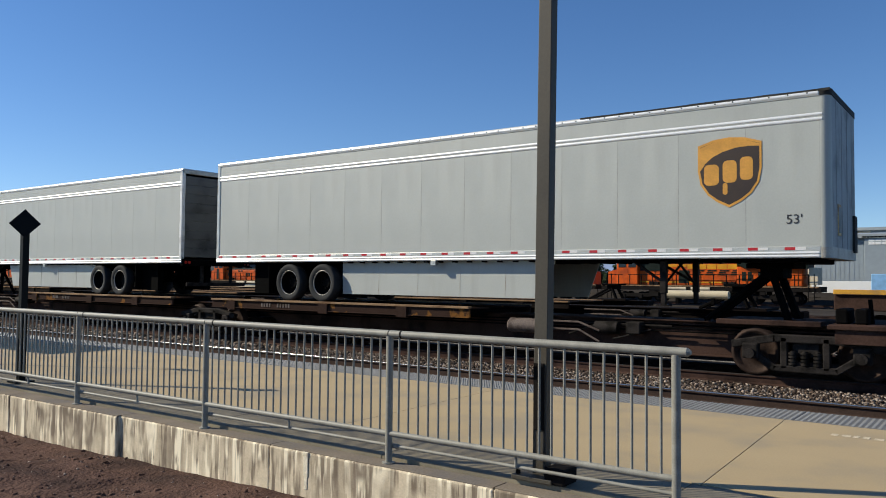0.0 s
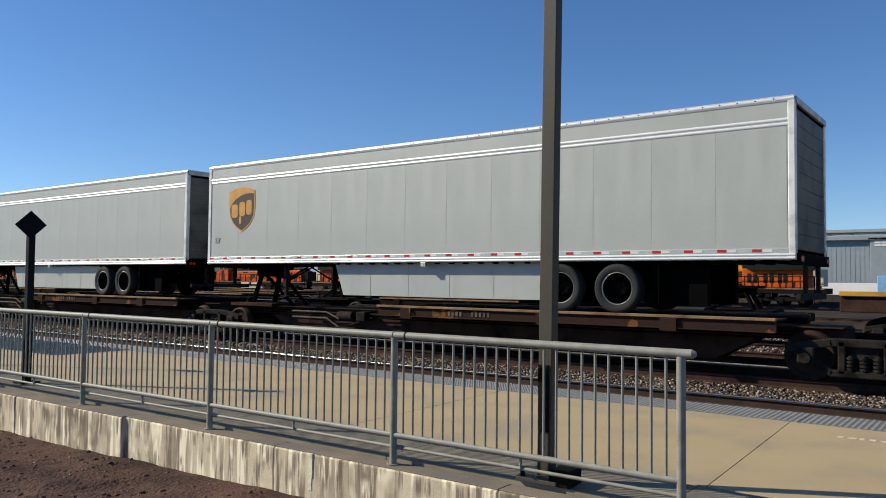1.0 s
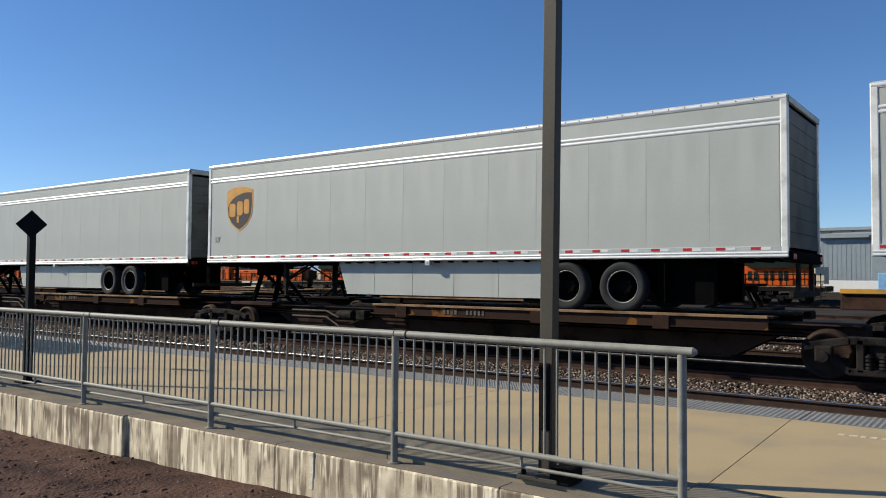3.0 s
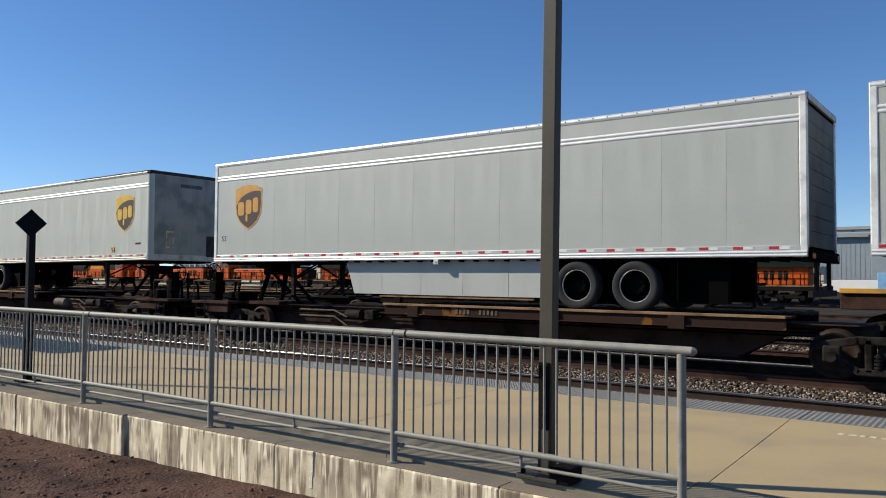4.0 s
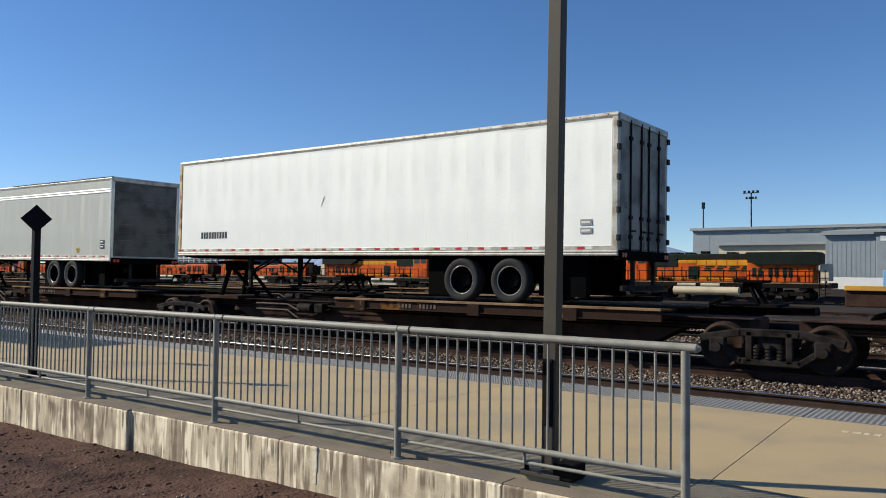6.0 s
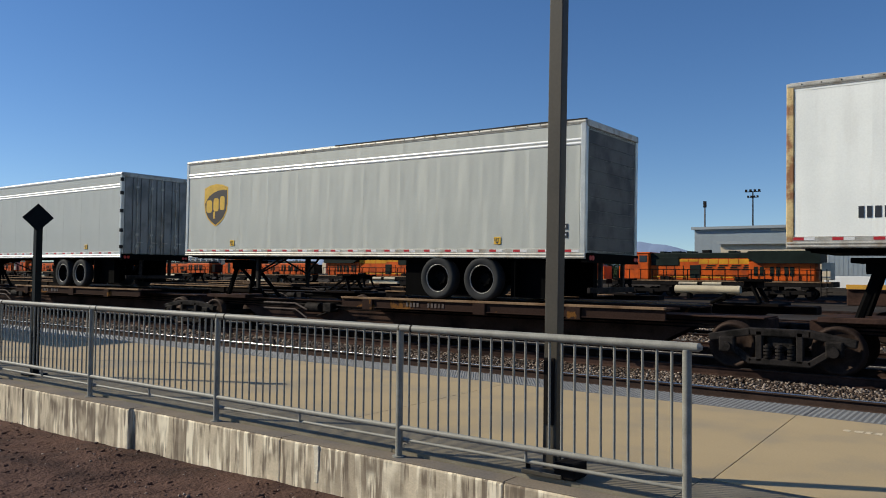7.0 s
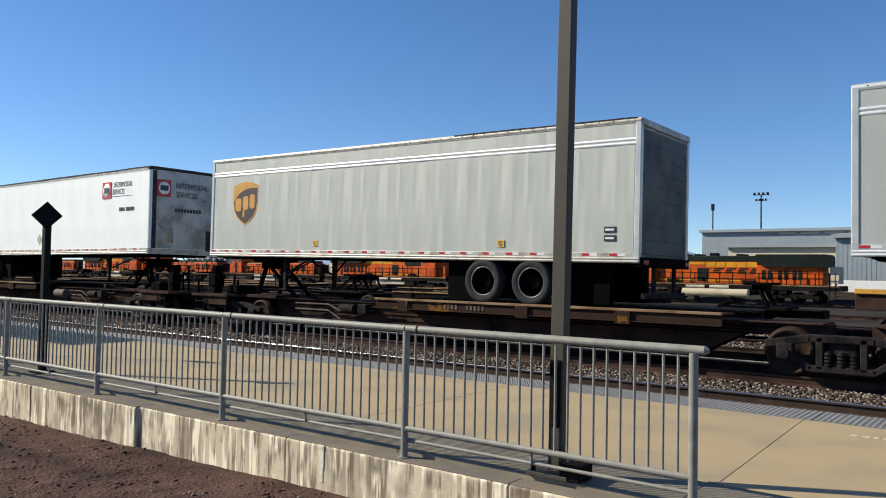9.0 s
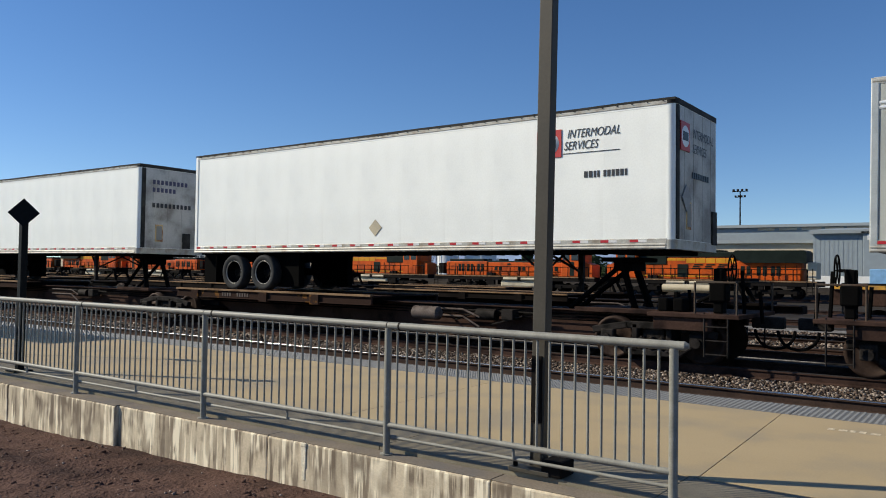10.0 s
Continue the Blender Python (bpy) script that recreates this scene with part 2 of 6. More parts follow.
def trailer_paint(name, col, rough=0.38, wave=0.0, dirt=(0.30, 0.29, 0.26), much=0.45):
    """Sheet-metal side: faint vertical grime, slow buckles across the sheets."""
    m = mat(name, col, rough, var=0.06, scale=0.7, fine=30, bump=0.03, stain=tuple(0.94 * c for c in col))
    n, l = m.node_tree.nodes, m.node_tree.links
    b = n["Principled BSDF"]
    src = b.inputs["Base Color"].links[0].from_socket
    tc, mp = n.new("ShaderNodeTexCoord"), n.new("ShaderNodeMapping")
    mp.inputs["Scale"].default_value = (1, 1, 0.12)
    l.new(tc.outputs["Object"], mp.inputs["Vector"])
    no, rg, mx = n.new("ShaderNodeTexNoise"), n.new("ShaderNodeMapRange"), n.new("ShaderNodeMix")
    no.inputs["Scale"].default_value, no.inputs["Detail"].default_value = 3.5, 6.0
    l.new(mp.outputs["Vector"], no.inputs["Vector"])
    rg.inputs["From Min"].default_value, rg.inputs["From Max"].default_value, rg.inputs["To Max"].default_value = 0.55, 0.8, much
    l.new(no.outputs["Fac"], rg.inputs["Value"])
    mx.data_type = "RGBA"
    l.new(rg.outputs["Result"], mx.inputs["Factor"])
    l.new(src, mx.inputs["A"])
    mx.inputs["B"].default_value = (*dirt, 1)
    l.new(mx.outputs["Result"], b.inputs["Base Color"])
    wv, bp = n.new("ShaderNodeTexNoise"), n.new("ShaderNodeBump")
    wv.inputs["Scale"].default_value, wv.inputs["Detail"].default_value = 2.6, 1.0
    mp2 = n.new("ShaderNodeMapping")
    mp2.inputs["Scale"].default_value = (1, 1, 0.22)
    l.new(tc.outputs["Object"], mp2.inputs["Vector"])
    l.new(mp2.outputs["Vector"], wv.inputs["Vector"])
    b.inputs["Specular IOR Level"].default_value = 0.85
    bp.inputs["Strength"].default_value, bp.inputs["Distance"].default_value = 1.0, 0.012 + wave
    l.new(wv.outputs["Fac"], bp.inputs["Height"])
    l.new(bp.outputs["Normal"], b.inputs["Normal"])
    return m


M["rust_post"] = mat("rust_post", (0.62, 0.45, 0.21), 0.7, var=0.2, scale=5, stain=(0.30, 0.13, 0.05))
M["grey_side"] = trailer_paint("grey_side", (0.40, 0.415, 0.385), 0.50, -0.002)
M["grey_old"] = trailer_paint("grey_old", (0.44, 0.45, 0.40), 0.54, 0.02, (0.32, 0.31, 0.27), 0.4)
M["white_side"] = trailer_paint("white_side", (0.93, 0.93, 0.87), 0.4, -0.009, (0.62, 0.58, 0.50), 0.12)
M["white_old"] = trailer_paint("white_old", (0.94, 0.94, 0.87), 0.45, -0.006, (0.55, 0.49, 0.40), 0.35)
# trailer ends: shade of the side away from the sun darkens these colours
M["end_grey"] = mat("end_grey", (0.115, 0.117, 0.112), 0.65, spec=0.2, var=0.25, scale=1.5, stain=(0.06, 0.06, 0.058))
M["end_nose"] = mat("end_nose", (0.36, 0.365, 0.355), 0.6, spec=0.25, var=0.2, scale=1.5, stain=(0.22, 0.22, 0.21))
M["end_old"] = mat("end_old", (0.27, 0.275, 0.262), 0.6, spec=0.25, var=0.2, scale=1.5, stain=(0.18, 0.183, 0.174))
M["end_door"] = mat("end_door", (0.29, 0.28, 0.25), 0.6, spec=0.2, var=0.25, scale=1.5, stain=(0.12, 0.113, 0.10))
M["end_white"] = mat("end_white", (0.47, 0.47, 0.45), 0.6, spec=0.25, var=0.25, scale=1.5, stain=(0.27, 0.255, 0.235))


# ---- mesh helpers ----
def box(bm, x0, x1, y0, y1, z0, z1, bevel=0.0, m=None):
    vs = [bm.verts.new((x, y, z)) for z in (z0, z1) for y in (y0, y1) for x in (x0, x1)]
    fs = [bm.faces.new([vs[i] for i in f]) for f in ((0, 2, 3, 1), (4, 5, 7, 6), (0, 1, 5, 4), (2, 6, 7, 3), (0, 4, 6, 2), (1, 3, 7, 5))]
    if bevel:
        out = bmesh.ops.bevel(bm, geom=list({e for f in fs for e in f.edges}), offset=bevel, segments=2, affect="EDGES", profile=0.5)
        vs = list({v for f in out["faces"] for v in f.verts} | {v for v in vs if v.is_valid})
    if m is not None:
        bmesh.ops.transform(bm, matrix=m, verts=[v for v in vs if v.is_valid])
    return bm


def tube(bm, p0, p1, r, n=10, r2=None):
    p0, p1 = Vector(p0), Vector(p1)
    r2 = r if r2 is None else r2
    d = (p1 - p0).normalized()
    u = d.cross(Vector((0, 0, 1)))
    u = u.normalized() if u.length > 1e-4 else Vector((1, 0, 0))
    w = d.cross(u)
    ring = [[bm.verts.new(p + rr * (math.cos(a) * u + math.sin(a) * w)) for a in [2 * math.pi * (i + 0.5) / n for i in range(n)]] for p, rr in ((p0, r), (p1, r2))]
    for i in range(n):
        f = bm.faces.new((ring[0][i], ring[1][i], ring[1][(i + 1) % n], ring[0][(i + 1) % n]))
        f.smooth = n > 6
    for cap in (bm.faces.new(list(ring[0])), bm.faces.new(list(reversed(ring[1])))):
        for e in cap.edges:
            e.smooth = False
    return bm


def lathe_y(bm, profile, c, n=28, sign=1):
    """Turns (radius, y) pairs about the y axis through c."""
    rings = [[bm.verts.new((c[0] + r * math.cos(2 * math.pi * i / n), c[1] + y * sign, c[2] + r * math.sin(2 * math.pi * i / n))) for i in range(n)] for r, y in profile]
    for a, b in zip(rings, rings[1:]):
        for i in range(n):
            f = bm.faces.new((a[i], a[(i + 1) % n], b[(i + 1) % n], b[i]))
            f.smooth = True
    return bm


def bulge(bm, x0, x1, y, z, high, out, n=10):
    """A long moulding on a side wall: a shallow rounded band that swells towards -y."""
    rows = []
    for i in range(n + 1):
        u = 2 * i / n - 1
        rows.append([bm.verts.new((x, y - out * (1 - u * u), z + u * high / 2)) for x in (x0, x1)])
    for a, b in zip(rows, rows[1:]):
        bm.faces.new((a[0], a[1], b[1], b[0])).smooth = True
    back = [bm.verts.new((x, y + 0.004, z + q * high / 2)) for q in (-1, 1) for x in (x0, x1)]
    bm.faces.new(back[:2] + [back[3], back[2]])
    for k in (0, 1):
        bm.faces.new([bm.verts.new(r[k].co) for r in rows])
    return bm


def extrude_y(bm, pts, y0, y1):
    """A flat outline of (x, z) pairs, given depth along y."""
    a = [bm.verts.new((x, y0, z)) for x, z in pts]
    b = [bm.verts.new((x, y1, z)) for x, z in pts]
    bm.faces.new(a), bm.faces.new(list(reversed(b)))
    for i in range(len(pts)):
        j = (i + 1) % len(pts)
        bm.faces.new((a[j], a[i], b[i], b[j]))
    return bm


def mesh_of(name, bm, material):
    bmesh.ops.recalc_face_normals(bm, faces=bm.faces)
    me = bpy.data.meshes.new(name)
    bm.to_mesh(me)
    bm.free()
    me.materials.append(material)
    return me


def part(name, bm, material, parent, label="", at=None):
    ob = new(name, mesh_of(name, bm, material))
    ob.parent = parent
    if at is not None:
        ob.matrix_basis = at
    if label:
        ob["label"] = label
    return ob


def share(name, me, parent, at):
    ob = new(name, me)
    ob.parent = parent
    ob.matrix_basis = at
    return ob


def thing(name, label, category, at=None, group="", kind=""):
    ob = new(name)
    ob.empty_display_size = 0.2
    if at is not None:
        ob.matrix_basis = at
    return tagged(ob, label, category, group, kind)


def solid(name, bm, material, label, category, kind="", at=None, group=""):
    ob = new(name, mesh_of(name, bm, material))
    if at is not None:
        ob.matrix_basis = at
    return tagged(ob, label, category, group, kind)


def lettering(name, text, size, material, parent, at, italic=0.0, squeeze=1.0):
    """Words in the built-in font as a thin mesh, standing upright in the x-z plane and read from -y."""
    cu = bpy.data.curves.new(name, "FONT")
    cu.body, cu.size, cu.shear, cu.extrude, cu.resolution_u = text, size, italic, 0.001, 4
    tmp = bpy.data.objects.new(name, cu)
    scene.collection.objects.link(tmp)
    dg = bpy.context.evaluated_depsgraph_get()
    me = bpy.data.meshes.new_from_object(tmp.evaluated_get(dg))
    bpy.data.objects.remove(tmp)
    me.transform(Matrix.Diagonal((squeeze, 1, 1, 1)))
    me.materials.clear()
    me.materials.append(material)
    ob = new(name, me)
    ob.parent = parent
    ob.matrix_basis = at @ pose(0, 0, 0, 90, 0, 0)
    return ob


def many(name, centres, sizes, material, label, category, seed, flat=0.7, parent=None):
    """Loose stones: one jittered eight-cornered lump each, all in one mesh."""
    rg = np.random.default_rng(seed)
    k = len(centres)
    cube = np.array([(x, y, z) for z in (-1, 1) for y in (-1, 1) for x in (-1, 1)], float)
    v = cube[None] * (0.5 + 0.3 * rg.random((k, 8, 3))) * sizes[:, None, None] * np.array((1, 1, flat))
    a, b = rg.random(k) * 6.283, (rg.random(k) - 0.5) * 1.4
    ca, sa, cb, sb = np.cos(a), np.sin(a), np.cos(b), np.sin(b)
    v = np.stack((v[..., 0], v[..., 1] * cb[:, None] - v[..., 2] * sb[:, None], v[..., 1] * sb[:, None] + v[..., 2] * cb[:, None]), -1)
    v = np.stack((v[..., 0] * ca[:, None] - v[..., 1] * sa[:, None], v[..., 0] * sa[:, None] + v[..., 1] * ca[:, None], v[..., 2]), -1)
    v = (v + centres[:, None]).reshape(-1, 3)
    q = np.array(((0, 2, 3, 1), (4, 5, 7, 6), (0, 1, 5, 4), (2, 6, 7, 3), (0, 4, 6, 2), (1, 3, 7, 5)))
    f = (q[None] + 8 * np.arange(k)[:, None, None]).reshape(-1, 4)
    me = bpy.data.meshes.new(name)
    me.vertices.add(len(v)), me.loops.add(f.size), me.polygons.add(len(f))
    me.vertices.foreach_set("co", v.ravel())
    me.loops.foreach_set("vertex_index", f.ravel())
    me.polygons.foreach_set("loop_start", np.arange(0, f.size, 4))
    me.update(calc_edges=True)
    me.materials.append(material)
    ob = new(name, me)
    if parent:
        ob.parent = parent
        ob["kind"] = "stuff"
        return ob
    return tagged(ob, label, category, kind="stuff")


# ---- ground, tracks, platform ----
TOR = -0.2                      # top of the rails; the platform top is z = 0
YA, YB = 11.38, 15.65           # centre lines of the near track and of the train's track
YARD = (20.6, 25.2, 36.0, 52.0, 80.0)


def ground_z(y):
    """The yard dips a little under the far tracks and rises again behind them."""
    k = min(1.0, max(0.0, (y - 22) / 45))
    u = min(1.0, max(0.0, (y - 83) / 3))
    return -0.62 - 0.35 * k * k * (3 - 2 * k) + 1.40 * u * u * (3 - 2 * u)


def ground():
    bm = bmesh.new()
    ys = [-1500, -200, -40, 0, 8, 14, 18, 22, 27, 32, 37, 42, 47, 52, 57, 62, 67, 82.9, 84, 85, 86.1, 140, 300, 700, 2500]
    xs = [-2500, -900, -300, -120, -60, -30, 0, 30, 60, 120, 300, 900, 2500]
    g = [[bm.verts.new((x, y, ground_z(y))) for x in xs] for y in ys]
    for a, b in zip(g, g[1:]):
        for i in range(len(xs) - 1):
            bm.faces.new((a[i], a[i + 1], b[i + 1], b[i]))
    solid("ground", bm, M["yard_ground"], "dark grey-brown cinder and gravel ground of a rail yard", "ground", "structure")


def soil_z(x):
    return -0.448 - 0.0155 * min(14.0, max(-2.0, -5.2 - x))


def soil():
    bm = bmesh.new()
    nx, ny = 420, 150
    g = []
    for j in range(ny + 1):
        row = []
        for i in range(nx + 1):
            x, y = -20 + 26 * i / nx, -4 + 9.05 * j / ny
            h = 0.05 * noise.noise((x * 0.8, y * 0.8, 3)) + 0.03 * noise.noise((x * 3.1, y * 3.1, 9)) + 0.028 * max(0, noise.noise((x * 5.5, y * 5.5, 5))) * min(1, (5 - y) * 1.5) + 0.03 * max(0, noise.noise((x * 11, y * 11, 8)))
            row.append(bm.verts.new((x, y, soil_z(x) + h * (0.25 + 0.75 * min(1.0, max(0.0, (5.0 - y) / 0.7))))))
        g.append(row)
    for a, b in zip(g, g[1:]):
        for i in range(nx):
            bm.faces.new((a[i], a[i + 1], b[i + 1], b[i])).smooth = True
    solid("ground_soil", bm, M["soil"], "dark reddish-brown bare soil with small lumps", "ground", "structure")
    rg = np.random.default_rng(4)
    k = 2600
    c = np.stack((rg.uniform(-14, -2, k), rg.uniform(1.6, 4.85, k), np.zeros(k)), 1)
    c[:, 2] = [soil_z(x) + 0.005 + 0.05 * noise.noise((x * 0.8, y * 0.8, 3)) + 0.035 * noise.noise((x * 3.1, y * 3.1, 9)) for x, y in c[:, :2]]
    kc = 2200
    d = np.stack((rg.uniform(-14, -2, kc), rg.uniform(1.6, 4.7, kc), np.zeros(kc)), 1)
    d[:, 2] = [soil_z(x) - 0.004 + 0.05 * noise.noise((x * 0.8, y * 0.8, 3)) + 0.03 * noise.noise((x * 3.1, y * 3.1, 9)) + 0.028 * max(0, noise.noise((x * 5.5, y * 5.5, 5))) for x, y in d[:, :2]]
    many("soil_clods", d, 0.010 + 0.030 * rg.random(kc) ** 3, M["soil"], "crumbly dark clods of earth on the soil", "soil", 6, 0.6)
    many("pebbles", c, 0.006 + 0.02 * rg.random(k) ** 5, stone_mat("pebble", (0.06, 0.035, 0.03), (0.12, 0.075, 0.06), (0.32, 0.26, 0.22)), "small brown pebbles scattered over the soil", "pebbles", 5)


def rail_profile(y):
    return [(y - 0.07, TOR - 0.18), (y - 0.07, TOR - 0.165), (y - 0.012, TOR - 0.14), (y - 0.012, TOR - 0.045), (y - 0.036, TOR - 0.035), (y - 0.036, TOR - 0.012),
            (y + 0.036, TOR - 0.012), (y + 0.036, TOR - 0.035), (y + 0.012, TOR - 0.045), (y + 0.012, TOR - 0.14), (y + 0.07, TOR - 0.165), (y + 0.07, TOR - 0.18)]


def track(yc, x0, x1, dz=0.0, ties=True, head="rail_dull"):
    tr = thing("railway_track", "rusty steel rails on ties in grey ballast", "track", kind="structure")
    for s in (-1, 1):
        bm = bmesh.new()
        p = rail_profile(yc + s * 0.7525)
        a = [bm.verts.new((x0, y, z + dz)) for y, z in p]
        b = [bm.verts.new((x1, y, z + dz)) for y, z in p]
        for i in range(len(p)):
            bm.faces.new((a[i], a[(i + 1) % 12], b[(i + 1) % 12], b[i]))
        rail = part("rail", bm, M["rail_rust" if head == "rail_head" else "car_brown"], tr, "rust-brown steel rail")
        bm, yr, q = bmesh.new(), yc + s * 0.7525, 0.011
        arc = [(yr - 0.034, TOR - 0.03)] + [(yr - 0.034 + q - q * math.cos(w * math.pi / 12), TOR - q + q * math.sin(w * math.pi / 12)) for w in range(7)]
        arc += [(2 * yr - y, z) for y, z in reversed(arc)]
        va, vb = ([bm.verts.new((x, y, z + dz)) for y, z in arc] for x in (x0, x1))
        for i in range(len(arc) - 1):
            bm.faces.new((va[i], vb[i], vb[i + 1], va[i + 1])).smooth = True
        part("rail_head", bm, M[head], rail, "polished steel running surface")
    if ties:
        bm = bmesh.new()
        box(bm, -0.115, 0.115, -1.3, 1.3, -0.17, 0, 0.012)
        me = mesh_of("tie", bm, M["tie"])
        x = x0 + 0.3
        while x < x1:
            share("tie", me, tr, pose(x, yc, TOR - 0.185 + dz))
            x += 0.61
    return tr


def ballast():
    bm = bmesh.new()
    prof = [(9.9, -0.62), (10.0, -0.47), (12.9, -0.43), (13.5, -0.46), (14.1, -0.43), (17.1, -0.42), (18.2, -0.63)]
    a = [bm.verts.new((-400, y, z)) for y, z in prof]
    b = [bm.verts.new((120, y, z)) for y, z in prof]
    for i in range(len(prof) - 1):
        bm.faces.new((a[i], b[i], b[i + 1], a[i + 1]))
    solid("ballast_bed", bm, mat("ballast_bed", (0.026, 0.021, 0.018), spec=0.08, rough=0.95, var=0.5, scale=9, fine=22, bump=1.0, dist=0.03), "grey-brown crushed stone ballast bed", "ballast", "structure")
    bm = bmesh.new()
    bed = [(20.9, -0.66), (21.3, -0.43), (27.0, -0.42), (33.2, -0.55), (34.2, -0.76)]
    va, vb = ([bm.verts.new((x, y, z)) for y, z in bed] for x in (-300, 90))
    for k in range(4):
        bm.faces.new((va[k], vb[k], vb[k + 1], va[k + 1]))
    solid("gravel_strip", bm, M["yard_gravel"], "pale grey gravel between the yard tracks", "gravel", "structure")
    rg = np.random.default_rng(11)
    st = stone_mat("ballast_stone", (0.022, 0.016, 0.013), (0.105, 0.074, 0.056), (0.36, 0.30, 0.25))
    for k, xa, xb, ya, yb, lo, hi in ((44000, -16, 4, 11.3, 14.95, 0.016, 0.022), (12000, -46, -16, 11.3, 14.95, 0.04, 0.035), (4000, -16, 4, 14.95, 18.0, 0.03, 0.035), (12000, -18, 8, 21.4, 29.0, 0.03, 0.03)):
        y = rg.uniform(ya, yb, k)
        c = np.stack((rg.uniform(xa, xb, k), y, -0.425 - 0.03 * np.cos((y - 13.5) * 2.2) * (abs(y - 13.5) < 1.4) + rg.uniform(-0.01, 0.025, k)), 1)
        if ya > 20:
            c[:, 2] += 0.01
        keep = np.ones(k, bool)
        for yr in (YA - 0.7525, YA + 0.7525, YB - 0.7525, YB + 0.7525):
            keep &= abs(y - yr) > 0.09
        c = c[keep]
        many("ballast_stones", c, lo + hi * rg.random(len(c)), st, "loose angular grey and brown ballast stones", "ballast", 12 + k)


FX0, FSP, FY = -9.037, 2.421, 5.02        # fence posts along x


def platform():
    pf = thing("platform", "station platform of tan concrete slabs", "platform", kind="structure")
    bm = bmesh.new()
    box(bm, -70, 40, 5.10, 9.80, -0.62, -0.13)
    part("platform_base", bm, M["edge_concrete"], pf, "grey concrete platform body")
    joints = [-1.93 + 3.66 * k for k in range(-14, 7)]
    bm = bmesh.new()
    box(bm, 0.003, 3.657, 5.80, 9.06, -0.13, 0, 0.004, m=Matrix(((1, -0.045, 0, 0.33), (0, 1, 0, 0), (0, 0, 1, 0), (0, 0, 0, 1))))
    me = mesh_of("slab", bm, M["tan_concrete"])
    for x in joints:
        share("slab", me, pf, pose(x, 0, 0))
    bm = bmesh.new()
    box(bm, 0.003, 2.417, 5.115, 5.795, -0.13, -0.006, 0.005)
    st = mesh_of("edge_strip", bm, M["walk_strip"])
    for k in range(-16, 8):
        share("edge_strip", st, pf, pose(-1.93 + 2.42 * k, 0, 0))
    bm = bmesh.new()
    box(bm, 0.004, 1.216, 9.064, 9.78, -0.13, 0.0, 0.006)
    tl = mesh_of("tactile_tile", bm, M["tactile"])
    for k in range(-28, 10):
        share("tactile_tile", tl, pf, pose(-1.93 + 1.22 * k, 0, 0))
    bm = bmesh.new()
    verts, faces = [], []
    xs = np.arange(-26.0, 3.0, 0.061)
    for i, x in enumerate(xs):
        for j in range(11):
            y = 9.10 + 0.061 * j + (0.0305 if i % 2 else 0)
            k = len(verts)
            verts += [(x - 0.017, y - 0.017, 0), (x + 0.017, y - 0.017, 0), (x + 0.017, y + 0.017, 0), (x - 0.017, y + 0.017, 0),
                      (x - 0.010, y - 0.010, 0.007), (x + 0.010, y - 0.010, 0.007), (x + 0.010, y + 0.010, 0.007), (x - 0.010, y + 0.010, 0.007)]
            faces += [(k + 4, k + 5, k + 6, k + 7)] + [(k + a, k + (a + 1) % 4, k + 4 + (a + 1) % 4, k + 4 + a) for a in range(4)]
    me = bpy.data.meshes.new("tactile_domes")
    me.from_pydata(verts, [], faces)
    me.materials.append(mat("tactile_dome", (0.22, 0.22, 0.215), 0.6, var=0.12, scale=4))
    d = new("tactile_domes", me)
    d.parent, d["kind"] = pf, "stuff"
    # worn stencil on the concrete, not legible
    bm = bmesh.new()
    rg = random.Random(3)
    x = -1.45
    while x < 0.9:
        w = rg.uniform(0.05, 0.09)
        box(bm, x, x + w, 8.42, 8.42 + rg.uniform(0.07, 0.11), 0.001, 0.003)
        x += w + rg.uniform(0.02, 0.06)
    part("worn_stencil", bm, mat("stencil", (0.62, 0.52, 0.36), 0.8, var=0.3, scale=20, bump=0), pf, "worn pale stencilled marking")


def retaining_wall():
    wl = thing("wall_front", "low cream concrete retaining wall with dark run-off streaks", "wall", kind="structure")
    rg = random.Random(8)
    for x0, x1, yf in [(-29.72 + 2.42 * k, -27.30 + 2.42 * k, 4.86) for k in range(9)] + [(-7.94 + 2.42 * k, -5.52 + 2.42 * k, 4.905) for k in range(6)]:
        bm = bmesh.new()
        box(bm, x0 + 0.002, x1 - 0.002, yf + rg.uniform(-0.004, 0.004), 5.11, -0.95, -0.052, 0.014)
        part("wall_panel", bm, M["wall_concrete"], wl)
        bm = bmesh.new()
        box(bm, x0 + 0.004, x1 - 0.004, yf + 0.014, 5.105, -0.053, -0.040, 0.004)
        part("wall_cap", bm, M["wall_cap"], wl)
    bm = bmesh.new()
    box(bm, -5.078, -5.008, 4.892, 4.912, -0.080, -0.045, 0.006)
    box(bm, -5.070, -5.012, 4.896, 4.912, -0.26, -0.07, 0.005)
    box(bm, -5.062, -5.022, 4.899, 4.912, -0.37, -0.25, 0.004)
    part("lime_drip", bm, mat("lime", (0.74, 0.66, 0.50), 0.8, var=0.15, scale=20), wl, "pale lime drip hanging from the cap")


